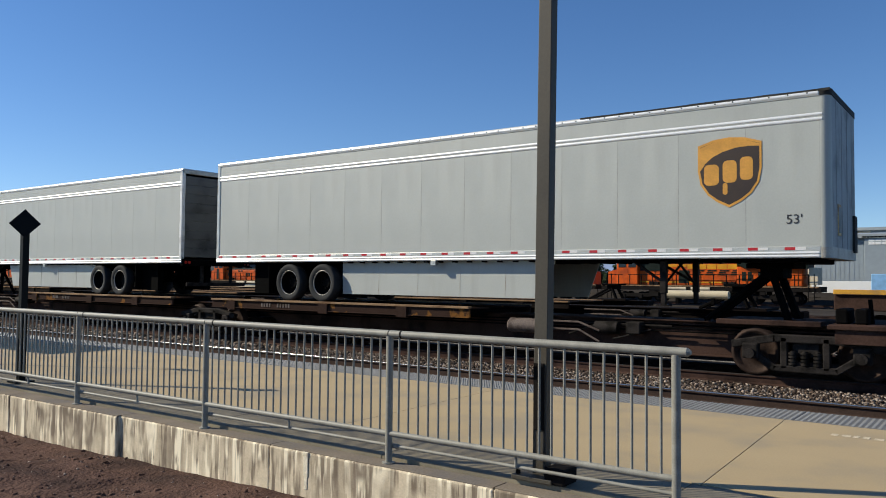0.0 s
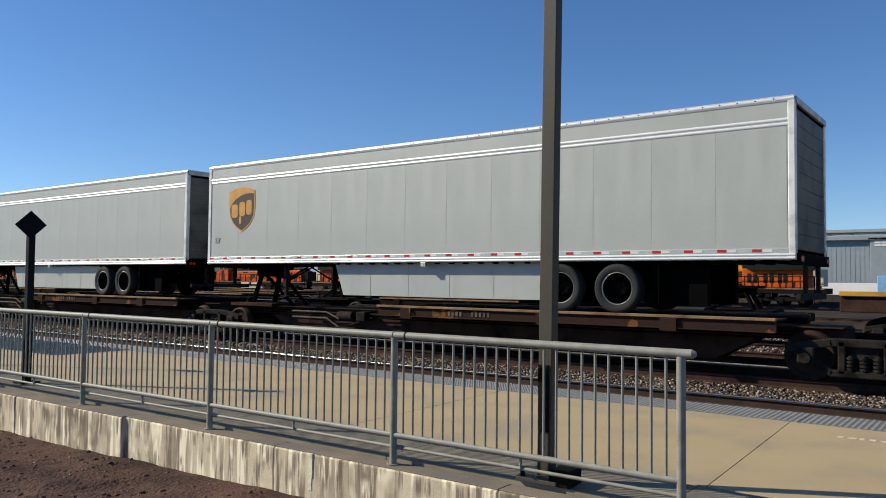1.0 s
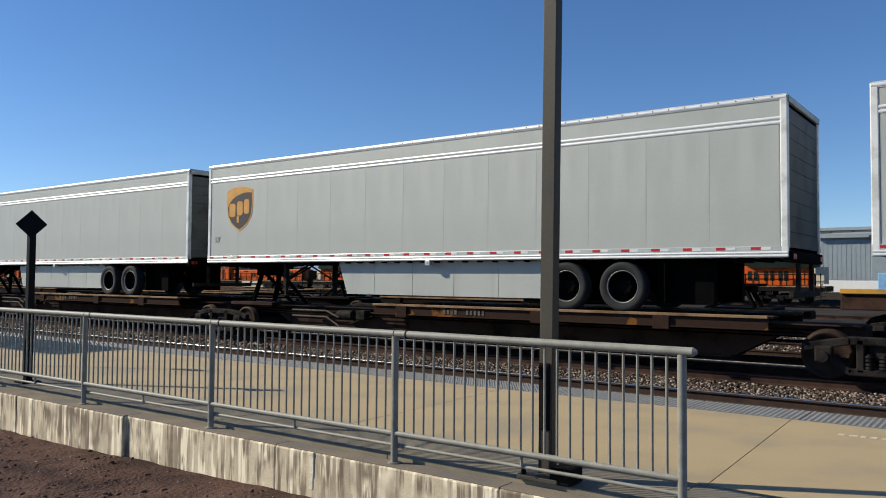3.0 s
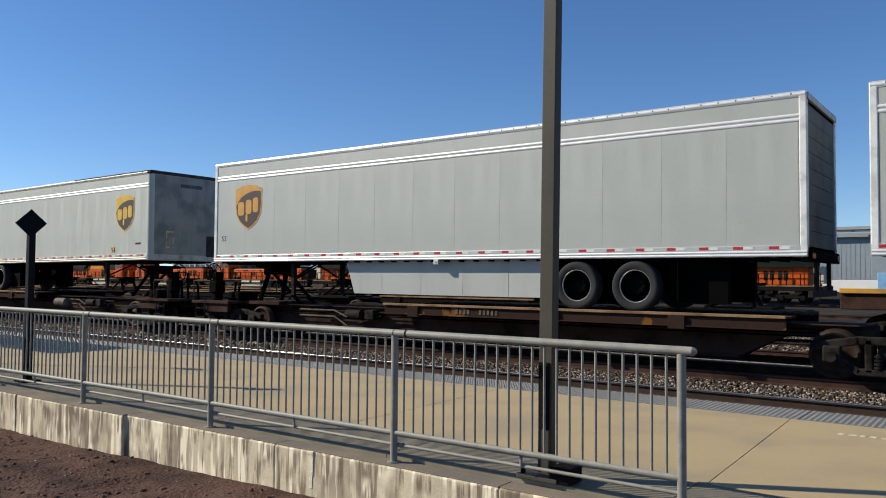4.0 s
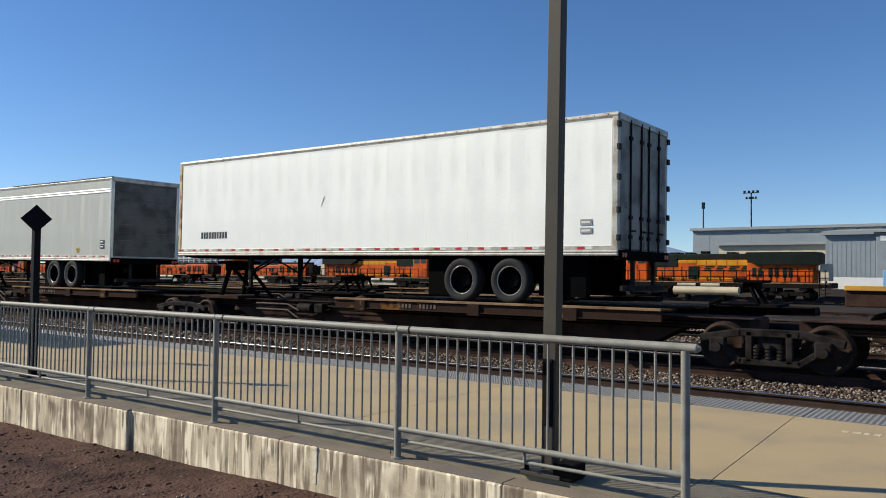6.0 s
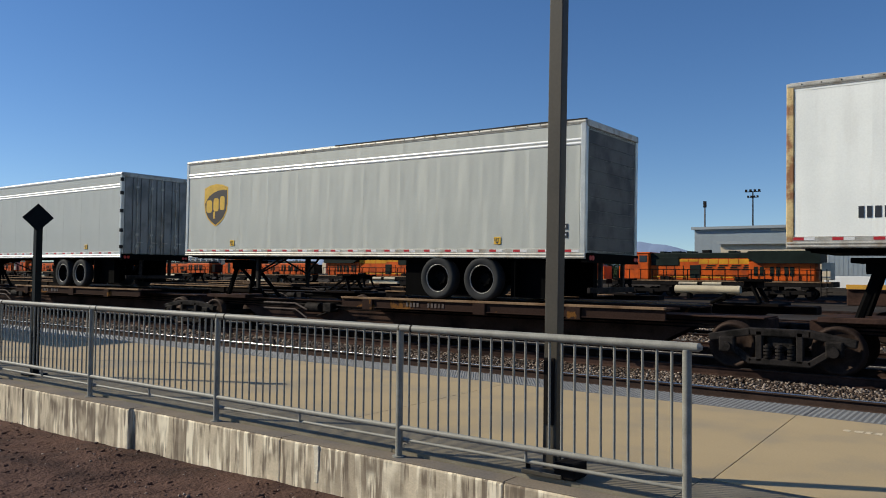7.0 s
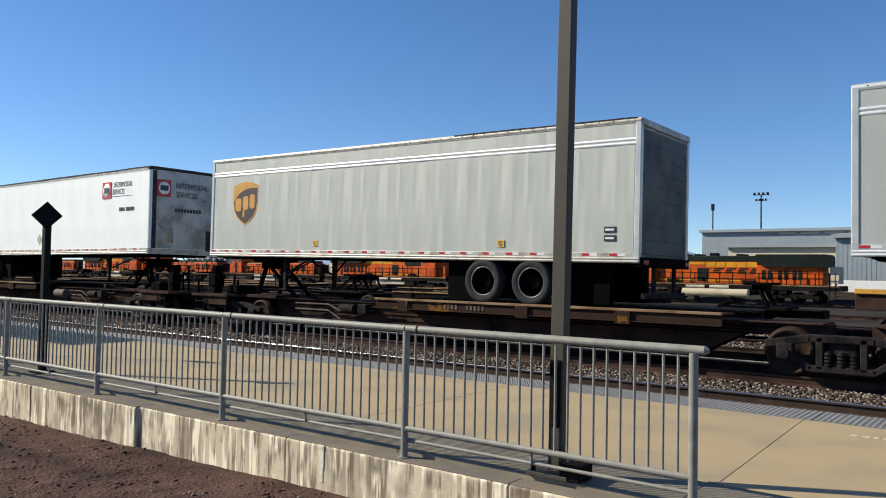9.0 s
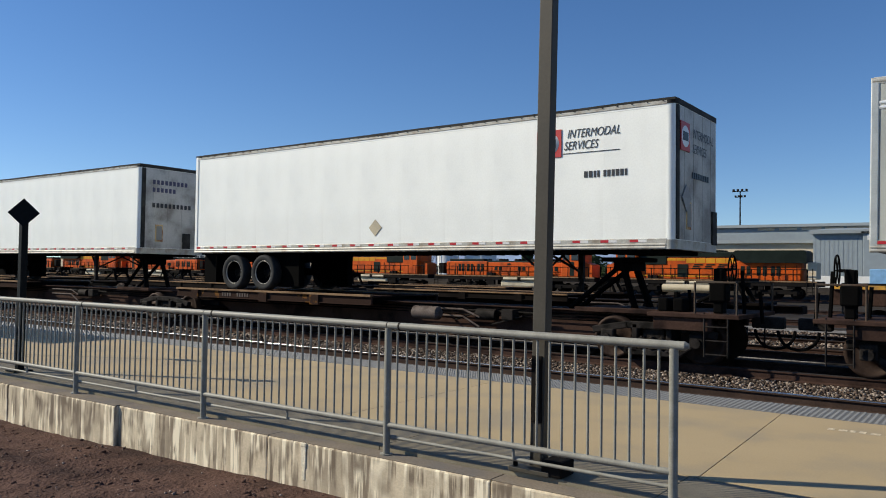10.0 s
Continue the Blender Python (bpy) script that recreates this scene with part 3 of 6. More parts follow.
def fence():
    fn = thing("railing", "galvanised steel pipe railing with upright bars", "railing")
    x_end = FX0 + 3 * FSP
    zt, zb, zl = 1.026, 0.205, 0.10
    posts = [FX0 + FSP * i for i in range(-6, 4)]
    for i, x in enumerate(posts):
        bm = bmesh.new()
        tube(bm, (x, FY, -0.04), (x, FY, zt - 0.02), 0.030, 16)
        tube(bm, (x, FY, -0.042), (x, FY, -0.030), 0.055, 16)
        part("post", bm, M["galvanised"], fn)
        if i == len(posts) - 1:
            break
        nx = posts[i + 1]
        bm = bmesh.new()
        tube(bm, (x + 0.005, FY, zt), (nx - 0.005 if i < len(posts) - 2 else nx + 0.075, FY, zt), 0.030, 16)
        if i == len(posts) - 2:
            tube(bm, (nx + 0.074, FY, zt), (nx + 0.098, FY, zt), 0.030, 16, 0.016)
        tr = part("top_rail", bm, M["galvanised"], fn)
        bm = bmesh.new()
        tube(bm, (x + 0.12, FY, zt), (x + 0.135, FY, zt), 0.0325, 16)
        part("pipe_joint", bm, M["steel_dirty"], tr)
        bm = bmesh.new()
        tube(bm, (x + 0.02, FY, zb), (nx - 0.02, FY, zb), 0.024, 14)
        part("bottom_rail", bm, M["galvanised"], fn)
        bm = bmesh.new()
        tube(bm, (x + 0.06, FY + 0.03, zl), (nx - 0.02, FY + 0.03, zl), 0.014, 10)
        tube(bm, (x + 0.02, FY + 0.03, zl), (x + 0.075, FY + 0.03, zl), 0.021, 10)
        part("kick_rail", bm, M["galvanised"], fn)
        bm = bmesh.new()
        tube(bm, (x + FSP * 0.5, FY + 0.015, zl), (x + FSP * 0.5, FY + 0.015, zb), 0.011, 8)
        part("stub", bm, M["galvanised"], fn)
        if i < 3:
            continue
        bm = bmesh.new()
        tube(bm, (0, 0, zb), (0, 0, zt), 0.0095, 8)
        me = mesh_of("bar", bm, M["galvanised"])
        n = 23
        for j in range(1, n + 1):
            share("bar", me, fn, pose(x + FSP * j / (n + 1), FY, 0))


def lamp_post():
    lp = thing("lamp_post", "tall square dark bronze painted steel lamp post", "lamp post")
    x, y = -2.885, 5.25
    bm = bmesh.new()
    box(bm, -0.056, 0.056, -0.048, 0.048, 0.03, 8.2, 0.006)
    part("pole", bm, M["lamp_paint"], lp, at=pose(x, y, 0, 0, 0.65, 0))
    bm = bmesh.new()
    box(bm, x - 0.17, x + 0.17, y - 0.17, y + 0.17, 0.0, 0.035, 0.006)
    part("base_plate", bm, M["lamp_paint"], lp)
    for sx in (-1, 1):
        for sy in (-1, 1):
            bm = bmesh.new()
            tube(bm, (x + sx * 0.13, y + sy * 0.13, 0.03), (x + sx * 0.13, y + sy * 0.13, 0.085), 0.018, 6)
            part("bolt", bm, M["steel_dirty"], lp)
    bm = bmesh.new()
    box(bm, x - 0.045, x + 0.045, y - 0.058, y - 0.045, 0.36, 0.86, 0.004)
    part("handhole_cover", bm, M["loco_black"], lp, "black handhole cover")
    bm = bmesh.new()
    box(bm, x + 0.10, x + 0.27, y - 0.16, y + 0.05, 0.0, 0.12, 0.015)
    solid("junction_box", bm, M["loco_black"], "small black metal box beside the lamp post", "box")


def diamond_sign():
    sg = thing("diamond_sign", "black diamond sign on a dark square post", "sign")
    x, y = -11.2, 5.40
    bm = bmesh.new()
    box(bm, x - 0.045, x + 0.045, y - 0.045, y + 0.045, 0.0, 2.15, 0.006)
    part("post", bm, M["sign_post"], sg)
    bm = bmesh.new()
    box(bm, x - 0.13, x + 0.13, y - 0.13, y + 0.13, 0.0, 0.02, 0.004)
    part("base_plate", bm, M["sign_post"], sg)
    bm = bmesh.new()
    box(bm, -0.142, 0.142, -0.008, 0.008, -0.142, 0.142, 0.004, m=pose(0, 0, 0, 0, 45, 0))
    box(bm, -0.03, 0.03, 0.006, 0.02, -0.16, 0.05)
    part("diamond_plate", bm, M["sign_paint"], sg, "black diamond plate", at=pose(x + 0.05, y - 0.03, 2.21, 0, 0, 60))


def tall_sign():
    """A slender sign added just out of view for the shadow it lays on the slabs."""
    sg = thing("platform_sign", "unseen slender post with a small plate, added for its shadow", "sign")
    bm = bmesh.new()
    tube(bm, (-14.75, 5.65, 0), (-14.75, 5.65, 2.95), 0.03, 10)
    part("post", bm, M["sign_post"], sg)
    bm = bmesh.new()
    box(bm, -15.0, -14.5, 5.64, 5.66, 2.75, 3.05, 0.004)
    part("plate", bm, M["sign_paint"], sg)


def shade_canopy():
    """A roof added out of view, so that its shadow falls on the slabs."""
    cp = thing("platform_shelter", "unseen flat roof on posts, added to cast a shadow", "shelter")
    bm = bmesh.new()
    box(bm, -25.5, -18.9, 5.5, 7.0, 2.9, 3.05, 0.03)
    part("roof", bm, M["sign_post"], cp)
    for x in (-24.5, -20.0):
        bm = bmesh.new()
        box(bm, x - 0.06, x + 0.06, 6.2, 6.32, 0, 2.9, 0.01)
        part("post", bm, M["sign_post"], cp)


# ---- the train ----
def gone(t):
    """Metres that the train has rolled since the start."""
    return 17.11 * t + 0.0092 * t * t + 0.002087 * t ** 3


ZB, ZT = 1.90, 4.75             # bottom and top of a trailer's side
HALF = 1.30
MOVERS = []                     # (thing, x at the start)
WHEELSETS = []
LEAN = {}                       # trailers that sit nose-high: degrees, lift at the far end
AXLE = {"z": 1.36}              # height of the trailer axles


def tyre_pair(parent, x, side):
    """Dual tyres of one axle end. side -1: towards the platform."""
    w = part("wheel", lathe_y(bmesh.new(), [(0.318, -0.015), (0.35, -0.035), (0.42, -0.045), (0.465, -0.035), (0.485, 0.0), (0.485, 0.2), (0.465, 0.235), (0.30, 0.24)], (x, side * 1.27, AXLE["z"]), 32, -side), M["rubber"], parent, "worn black dual tyre")
    part("rim", lathe_y(bmesh.new(), [(0.302, 0.0), (0.292, 0.20), (0.17, 0.22), (0.16, 0.15), (0.10, 0.13), (0.0, 0.13)], (x, side * 1.27, AXLE["z"]), 28, -side), M["rim"], w, "near-black rim dish, recess shade in its colour")
    part("rim_lip", lathe_y(bmesh.new(), [(0.322, -0.012), (0.318, -0.022), (0.308, -0.020), (0.302, 0.01)], (x, side * 1.27, AXLE["z"]), 32, -side), M["rim_lip"], w, "bare steel rim edge")
    for k in range(8):
        a = 2 * math.pi * k / 8
        bm = bmesh.new()
        tube(bm, (x + 0.13 * math.cos(a), side * 1.10, AXLE["z"] + 0.13 * math.sin(a)), (x + 0.13 * math.cos(a), side * 1.17, AXLE["z"] + 0.13 * math.sin(a)), 0.016, 6)
        part("wheel_nut", bm, M["rim"], w)


def shield(parent, x, z, s, old=False):
    """A gold-edged brown shield with a gold curved cap: plain shapes only."""
    def outline(k):
        pts = [(-0.5, 0.42), (-0.25, 0.5), (0, 0.525), (0.25, 0.5), (0.5, 0.42), (0.5, 0.0), (0.46, -0.22), (0.34, -0.40), (0.18, -0.52), (0, -0.61), (-0.18, -0.52), (-0.34, -0.40), (-0.46, -0.22), (-0.5, 0.0)]
        return [(x + s * k * a, z + s * 1.0 * (b * k - 0.0)) for a, b in pts]
    gold = M["shield_yellow"] if old else M["shield_gold"]
    e = part("emblem", extrude_y(bmesh.new(), outline(1.0), -HALF - 0.0045, -HALF + 0.01), gold, parent, "gold-edged brown shield emblem")
    part("emblem_field", extrude_y(bmesh.new(), outline(0.93), -HALF - 0.0060, -HALF - 0.004), M["shield_brown"], e)
    cap = [(-0.465, 0.385), (-0.23, 0.465), (0, 0.49), (0.23, 0.465), (0.465, 0.385), (0.465, 0.345), (0.3, 0.36), (0.1, 0.345), (-0.1, 0.295), (-0.27, 0.215), (-0.38, 0.12), (-0.465, 0.0)]
    part("emblem_cap", extrude_y(bmesh.new(), [(x + s * a, z + s * b) for a, b in cap], -HALF - 0.0072, -HALF - 0.005), gold, e)
    # plain rounded blocks where the mark stands
    for xa, xb, za, zb in ((-0.40, -0.16, -0.24, 0.10), (-0.10, 0.12, -0.21, 0.15), (0.17, 0.37, -0.18, 0.19), (-0.10, -0.025, -0.40, -0.212)):
        r = min(0.07, (xb - xa) * 0.4)
        pts = [(cx + r * math.cos(math.radians(q + w)), cz + r * math.sin(math.radians(q + w))) for cx, cz, q in ((xb - r, zb - r, 0), (xa + r, zb - r, 90), (xa + r, za + r, 180), (xb - r, za + r, 270)) for w in (0, 30, 60, 90)]
        part("emblem_bar", extrude_y(bmesh.new(), [(x + s * a, z + s * b) for a, b in pts], -HALF - 0.0085, -HALF - 0.006), gold, e)


def bars(parent, x, z, words, h, material, y=-HALF, seed=1):
    """Lettering that stays unread: plain bars."""
    rg = random.Random(seed)
    for k, n in enumerate(words):
        cx = x
        for _ in range(n):
            w = h * rg.uniform(0.35, 0.6)
            bm = bmesh.new()
            box(bm, cx, cx + w, y - 0.005, y + 0.006, z - k * h * 1.5, z - k * h * 1.5 + h)
            part("serial_bar", bm, material, parent)
            cx += w + h * 0.22


def trailer(name, label, x0, length, front, paint, skirt=True, stripe=True, axles=(), end="plain", grime=None, rail="alu", post="alu", emblem=None, old=False, post0=None):
    """A box trailer. x0: its far end at the start; front: +1 if its nose points the way the train goes."""
    tr = thing(name, label, "semi-trailer", group="trailers on the train")
    MOVERS.append((tr, x0))
    L, h = length, HALF
    back = 0.0 if front > 0 else L
    nose = L - back
    # core box, sides set in by the sheets
    le = L - 0.16 if end == "nose" else L
    bm = bmesh.new()
    box(bm, 0.03, min(L - 0.03, le), -h + 0.012, h, ZB + 0.02, ZT - 0.05)
    part("body", bm, M[paint], tr)
    # side sheets
    n = round((le - 0.3) / 1.22)
    pw = (le - (0.3 if end != "nose" else 0.15)) / n
    zlo, zhi = ZB + 0.20, ZT - (0.48 if stripe else 0.14)
    variants = []
    rg = random.Random(int(abs(x0) * 10))
    for v in range(4):
        bm = bmesh.new()
        ph = [rg.uniform(0, 6.28) for _ in range(4)]
        amp = 0.004 if old else 0.0005
        g = []
        for j in range(6):
            g.append([bm.verts.new((0.003 + (pw - 0.006) * i / 8, -h + 0.004 + (0 if i in (0, 8) else amp * (math.sin(3.14 * i / 8) * math.sin(ph[0] + j * 0.7) + 0.7 * math.sin(ph[1] + i * 1.7))), zlo + (zhi - zlo) * j / 5)) for i in range(9)])
        for a, b in zip(g, g[1:]):
            for i in range(8):
                bm.faces.new((a[i], a[i + 1], b[i + 1], b[i])).smooth = True
        edge = [g[0], [g[j][8] for j in range(6)], list(reversed(g[5])), [g[j][0] for j in range(5, -1, -1)]]
        for line in edge:
            low = [bm.verts.new((q.co.x, -h + 0.014, q.co.z)) for q in line]
            up = [bm.verts.new(q.co) for q in line]
            for i in range(len(line) - 1):
                bm.faces.new((up[i + 1], up[i], low[i], low[i + 1]))
        variants.append(mesh_of("side_panel", bm, M[paint]))
    for i in range(n):
        share("side_panel", variants[rg.randrange(4)], tr, pose(0.15 + pw * i, 0, 0))
    bm = bmesh.new()
    box(bm, -0.008, 0.008, -h + 0.0035, -h + 0.012, zlo, zhi)
    seam = mesh_of("seam", bm, M["seam_grey" if paint == "grey_side" else paint])
    for i in range(n + 1):
        share("seam", seam, tr, pose(0.15 + pw * i, 0, 0))
    # upper band
    bm = bmesh.new()
    box(bm, 0.10, le - (0.10 if end != "nose" else 0.0), -h + 0.001, -h + 0.03, zhi, ZT - 0.10, 0.003)
    part("upper_band", bm, M[paint], tr)
    if stripe:
        for z in (zhi - 0.012, zhi + 0.068):
            bm = bulge(bmesh.new(), 0.12, L - 0.12, -h + 0.002, z, 0.066, 0.013)
            part("rub_strip", bm, M["strip"], tr)
    for y0, y1 in ((h - 0.06, h + 0.010), (-h - 0.010, -h + 0.06)):
        bm = bmesh.new()
        box(bm, 0.0, le, y0, y1, ZT - 0.10, ZT, 0.008)
        top = part("top_rail", bm, M[rail if not old else "alu_dirty"], tr)
    if rail == "alu":
        part("top_moulding", bulge(bmesh.new(), 0.02, le - 0.02, -h - 0.0105, ZT - 0.048, 0.07, 0.012), M["strip" if not old else "alu_dirty"], top)
    bm = bmesh.new()
    x = 0.25
    while x < L - 0.2:
        tube(bm, (x, -h - 0.027, ZT - 0.035), (x, -h - 0.004, ZT - 0.035), 0.014, 6)
        x += 0.31
    tagged(part("rivets", bm, M["roof_dark"], top), kind="stuff")
    bm = bmesh.new()
    box(bm, 0.03, le - 0.03, -h + 0.03, h - 0.03, ZT - 0.03, ZT + 0.018, 0.01)
    part("roof", bm, M["roof_skin"], tr)
    if grime:
        bm = bmesh.new()
        n_ = 14
        low_ = [ZT - grime[2] * rg.uniform(0.4, 1.0) for _ in range(n_ + 1)]
        extrude_y(bm, [(grime[0] + (grime[1] - grime[0]) * i / n_, ZT + 0.014 + rg.uniform(0, 0.012)) for i in range(n_ + 1)] + [(grime[0] + (grime[1] - grime[0]) * i / n_, low_[i]) for i in range(n_, -1, -1)], -h - 0.013, -h + 0.03)
        part("roof_edge", bm, M["roof_dark"], tr, "grimy dark roof edge")
    # bottom rail with its markers
    bm = bmesh.new()
    box(bm, 0.0, le, h - 0.05, h + 0.012, ZB, ZB + 0.20, 0.006)
    part("bottom_rail", bm, M[rail if not old else "alu_dirty"], tr)
    bm = bmesh.new()
    box(bm, 0.0, le, -h - 0.012, -h + 0.05, ZB, ZB + 0.20, 0.006)
    br = part("bottom_rail", bm, M[rail if not old else "alu_dirty"], tr)
    for z in (ZB + 0.085, ZB + 0.03):
        bm = bulge(bmesh.new(), 0.02, le - 0.02, -h - 0.0125, z, 0.048, 0.010)
        part("rail_ridge", bm, M["strip" if not old and rail == "alu" else "alu_dirty"], br)
    bm = bmesh.new()
    box(bm, 0, 0.17, -h - 0.016, -h - 0.011, ZB + 0.135, ZB + 0.185)
    red = mesh_of("red_marker", bm, M["red_reflector"])
    bm = bmesh.new()
    box(bm, 0.172, 0.34, -h - 0.016, -h - 0.011, ZB + 0.135, ZB + 0.185)
    wht = mesh_of("white_marker", bm, M["white_reflector"])
    x = 0.12
    while x < L - 0.35:
        share("red_marker", red, br, pose(x, 0, 0))
        share("white_marker", wht, br, pose(x, 0, 0))
        x += 0.61
    # corner posts
    for xa, xb in ((0.0, 0.13), (L - 0.13, L))[:1 if end == "nose" else 2]:
        for y0, y1 in ((-h - 0.014, -h + 0.10), (h - 0.10, h + 0.014)):
            bm = bmesh.new()
            box(bm, xa, xb, y0, y1, ZB, ZT - 0.005, 0.02)
            part("corner_post", bm, M[post0 if post0 and xa == 0.0 else post], tr)
    # the end that faces the way of travel; its colour carries its shade
    xe = L - 0.02
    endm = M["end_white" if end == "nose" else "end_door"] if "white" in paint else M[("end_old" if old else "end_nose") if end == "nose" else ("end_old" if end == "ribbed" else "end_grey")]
    if end == "nose":
        def rounded(out, za, zb):
            """The nose in plan: both front corners rounded, extruded upwards."""
            q = bmesh.new()
            r = 0.14 + out
            plan = [(le, -h - out)] + [(L - 0.14 + r * math.sin(a * math.pi / 16), -h + 0.14 - r * math.cos(a * math.pi / 16)) for a in range(9)]
            plan += [(L - 0.14 + r * math.cos(a * math.pi / 16), h - 0.14 + r * math.sin(a * math.pi / 16)) for a in range(9)] + [(le, h + out)]
            lo_ = [q.verts.new((x, y, za)) for x, y in plan]
            hi_ = [q.verts.new((x, y, zb)) for x, y in plan]
            for k in range(len(plan)):
                m_ = (k + 1) % len(plan)
                q.faces.new((lo_[k], lo_[m_], hi_[m_], hi_[k])).smooth = 0 < k < len(plan) - 2
            q.faces.new([q.verts.new(v.co) for v in hi_]), q.faces.new([q.verts.new(v.co) for v in reversed(lo_)])
            return q
        nz = part("nose_panel", rounded(0.002, ZB + 0.18, ZT - 0.09), M[paint], tr)
        bm = bmesh.new()
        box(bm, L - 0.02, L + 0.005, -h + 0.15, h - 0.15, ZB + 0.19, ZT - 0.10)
        part("nose_sheet", bm, endm, nz, "grimy grey front sheet with shade in its colour")
        if "white" in paint:
            bm = bmesh.new()
            box(bm, L - 0.03, L + 0.012, -h + 0.07, -h + 0.21, ZB + 0.19, ZT - 0.10, 0.006)
            part("corner_trim", bm, M["roof_dark"], nz, "blackened corner strip")
        part("nose_sill", rounded(0.012, ZB, ZB + 0.18), M["alu_dirty"], tr)
        part("nose_cap", rounded(0.014, ZT - 0.09, ZT + 0.02), M["roof_dark"], tr, "grimy dark roof cap")
        bm = bmesh.new()
        for y in (-0.8, -0.27, 0.27, 0.8):
            box(bm, L - 0.005, L + 0.011, y - 0.012, y + 0.012, ZB + 0.2, ZT - 0.1)
        part("nose_seams", bm, endm, nz)
        bm = bmesh.new()
        box(bm, L - 0.01, L + 0.02, -0.72, -0.44, ZB + 0.40, ZB + 0.95, 0.006)
        frame_ = part("document_box", bm, M["rust_post"], nz, "weathered document box")
        bm = bmesh.new()
        box(bm, L + 0.015, L + 0.026, -0.68, -0.48, ZB + 0.45, ZB + 0.90, 0.004)
        part("lid", bm, M["end_old"], frame_)
        bm = bmesh.new()
        box(bm, L - 0.01, L + 0.05, 0.84, 1.12, ZB + 0.15, ZB + 0.85, 0.01)
        part("service_box", bm, M["roof_dark"], nz, "dark service connection box")
    else:
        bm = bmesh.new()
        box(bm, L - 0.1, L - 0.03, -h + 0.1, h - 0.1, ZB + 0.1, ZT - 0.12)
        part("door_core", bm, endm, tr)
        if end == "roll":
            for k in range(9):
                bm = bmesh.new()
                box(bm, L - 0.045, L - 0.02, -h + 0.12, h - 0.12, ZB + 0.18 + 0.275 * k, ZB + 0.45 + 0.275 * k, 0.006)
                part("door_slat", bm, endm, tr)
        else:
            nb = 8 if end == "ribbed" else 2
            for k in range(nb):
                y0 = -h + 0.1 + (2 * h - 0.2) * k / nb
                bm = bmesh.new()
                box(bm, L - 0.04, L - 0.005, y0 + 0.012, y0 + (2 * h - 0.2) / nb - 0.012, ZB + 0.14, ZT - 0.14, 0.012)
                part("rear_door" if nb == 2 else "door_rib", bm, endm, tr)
            for y in (-0.75, -0.2, 0.2, 0.75):
                bm = bmesh.new()
                tube(bm, (L + 0.02, y, ZB + 0.06), (L + 0.02, y, ZT - 0.08), 0.02, 8)
                for z in (ZB + 0.35, ZB + 0.75, ZT - 0.5):
                    box(bm, L - 0.005, L + 0.045, y - 0.06, y + 0.06, z, z + 0.08, 0.005)
                box(bm, L + 0.01, L + 0.05, y - 0.02, y + 0.22, ZB + 0.5, ZB + 0.54, 0.005)
                part("lock_rod", bm, M["alu_dirty" if end == "ribbed" else "steel_dirty"], tr, "steel locking rod")
            for y in (-h - 0.005, h + 0.005):
                for z in (ZB + 0.3, ZB + 0.85, ZB + 1.5, ZB + 2.1, ZT - 0.3):
                    bm = bmesh.new()
                    box(bm, L - 0.02, L + 0.04, y - 0.06, y + 0.06, z, z + 0.12, 0.01)
                    part("hinge", bm, M["roof_dark"], tr)
        bm = bmesh.new()
        box(bm, L - 0.06, L + 0.02, -h + 0.02, h - 0.02, ZT - 0.14, ZT - 0.02, 0.01)
        part("door_header", bm, M["alu_dirty"], tr)
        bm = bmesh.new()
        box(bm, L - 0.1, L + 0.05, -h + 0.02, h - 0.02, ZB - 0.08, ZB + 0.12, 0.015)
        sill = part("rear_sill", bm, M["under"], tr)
        for y in (-h + 0.12, -h + 0.24, h - 0.24, h - 0.12):
            bm = bmesh.new()
            tube(bm, (L + 0.045, y, ZB + 0.02), (L + 0.065, y, ZB + 0.02), 0.05, 12)
            part("tail_lamp", bm, M["red_lens"], sill)
        bm = bmesh.new()
        box(bm, L - 0.05, L + 0.03, -1.1, 1.1, 1.20, 1.31, 0.01)
        for y in (-0.55, 0.55):
            box(bm, L - 0.05, L + 0.02, y - 0.05, y + 0.05, 1.28, ZB, 0.008)
        part("underride_guard", bm, M["steel_dirty"], tr)
    # floor beams, running gear; the near-black colour holds the shade down there
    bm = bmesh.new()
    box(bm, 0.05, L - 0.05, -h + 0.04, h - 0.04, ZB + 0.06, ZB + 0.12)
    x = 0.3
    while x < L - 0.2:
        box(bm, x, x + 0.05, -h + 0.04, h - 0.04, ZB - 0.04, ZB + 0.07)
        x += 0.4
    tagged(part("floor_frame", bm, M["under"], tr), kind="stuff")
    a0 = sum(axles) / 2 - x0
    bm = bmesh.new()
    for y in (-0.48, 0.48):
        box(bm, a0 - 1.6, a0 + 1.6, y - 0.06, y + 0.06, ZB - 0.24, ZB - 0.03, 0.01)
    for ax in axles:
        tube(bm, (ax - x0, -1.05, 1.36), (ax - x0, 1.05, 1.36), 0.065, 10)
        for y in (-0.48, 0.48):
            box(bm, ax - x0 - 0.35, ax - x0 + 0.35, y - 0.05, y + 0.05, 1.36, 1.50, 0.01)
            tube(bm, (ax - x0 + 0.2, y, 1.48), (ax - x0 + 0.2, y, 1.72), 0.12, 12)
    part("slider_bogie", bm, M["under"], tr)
    for ax in axles:
        for side in (-1, 1):
            tyre_pair(tr, ax - x0, side)
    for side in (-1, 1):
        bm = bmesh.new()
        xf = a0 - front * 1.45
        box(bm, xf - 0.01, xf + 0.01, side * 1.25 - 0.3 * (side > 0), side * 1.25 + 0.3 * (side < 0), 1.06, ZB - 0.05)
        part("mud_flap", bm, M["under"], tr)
        # stand-in black boxes fill the dark area ahead of and behind the wheels
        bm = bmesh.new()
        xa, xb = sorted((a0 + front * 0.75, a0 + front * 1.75))
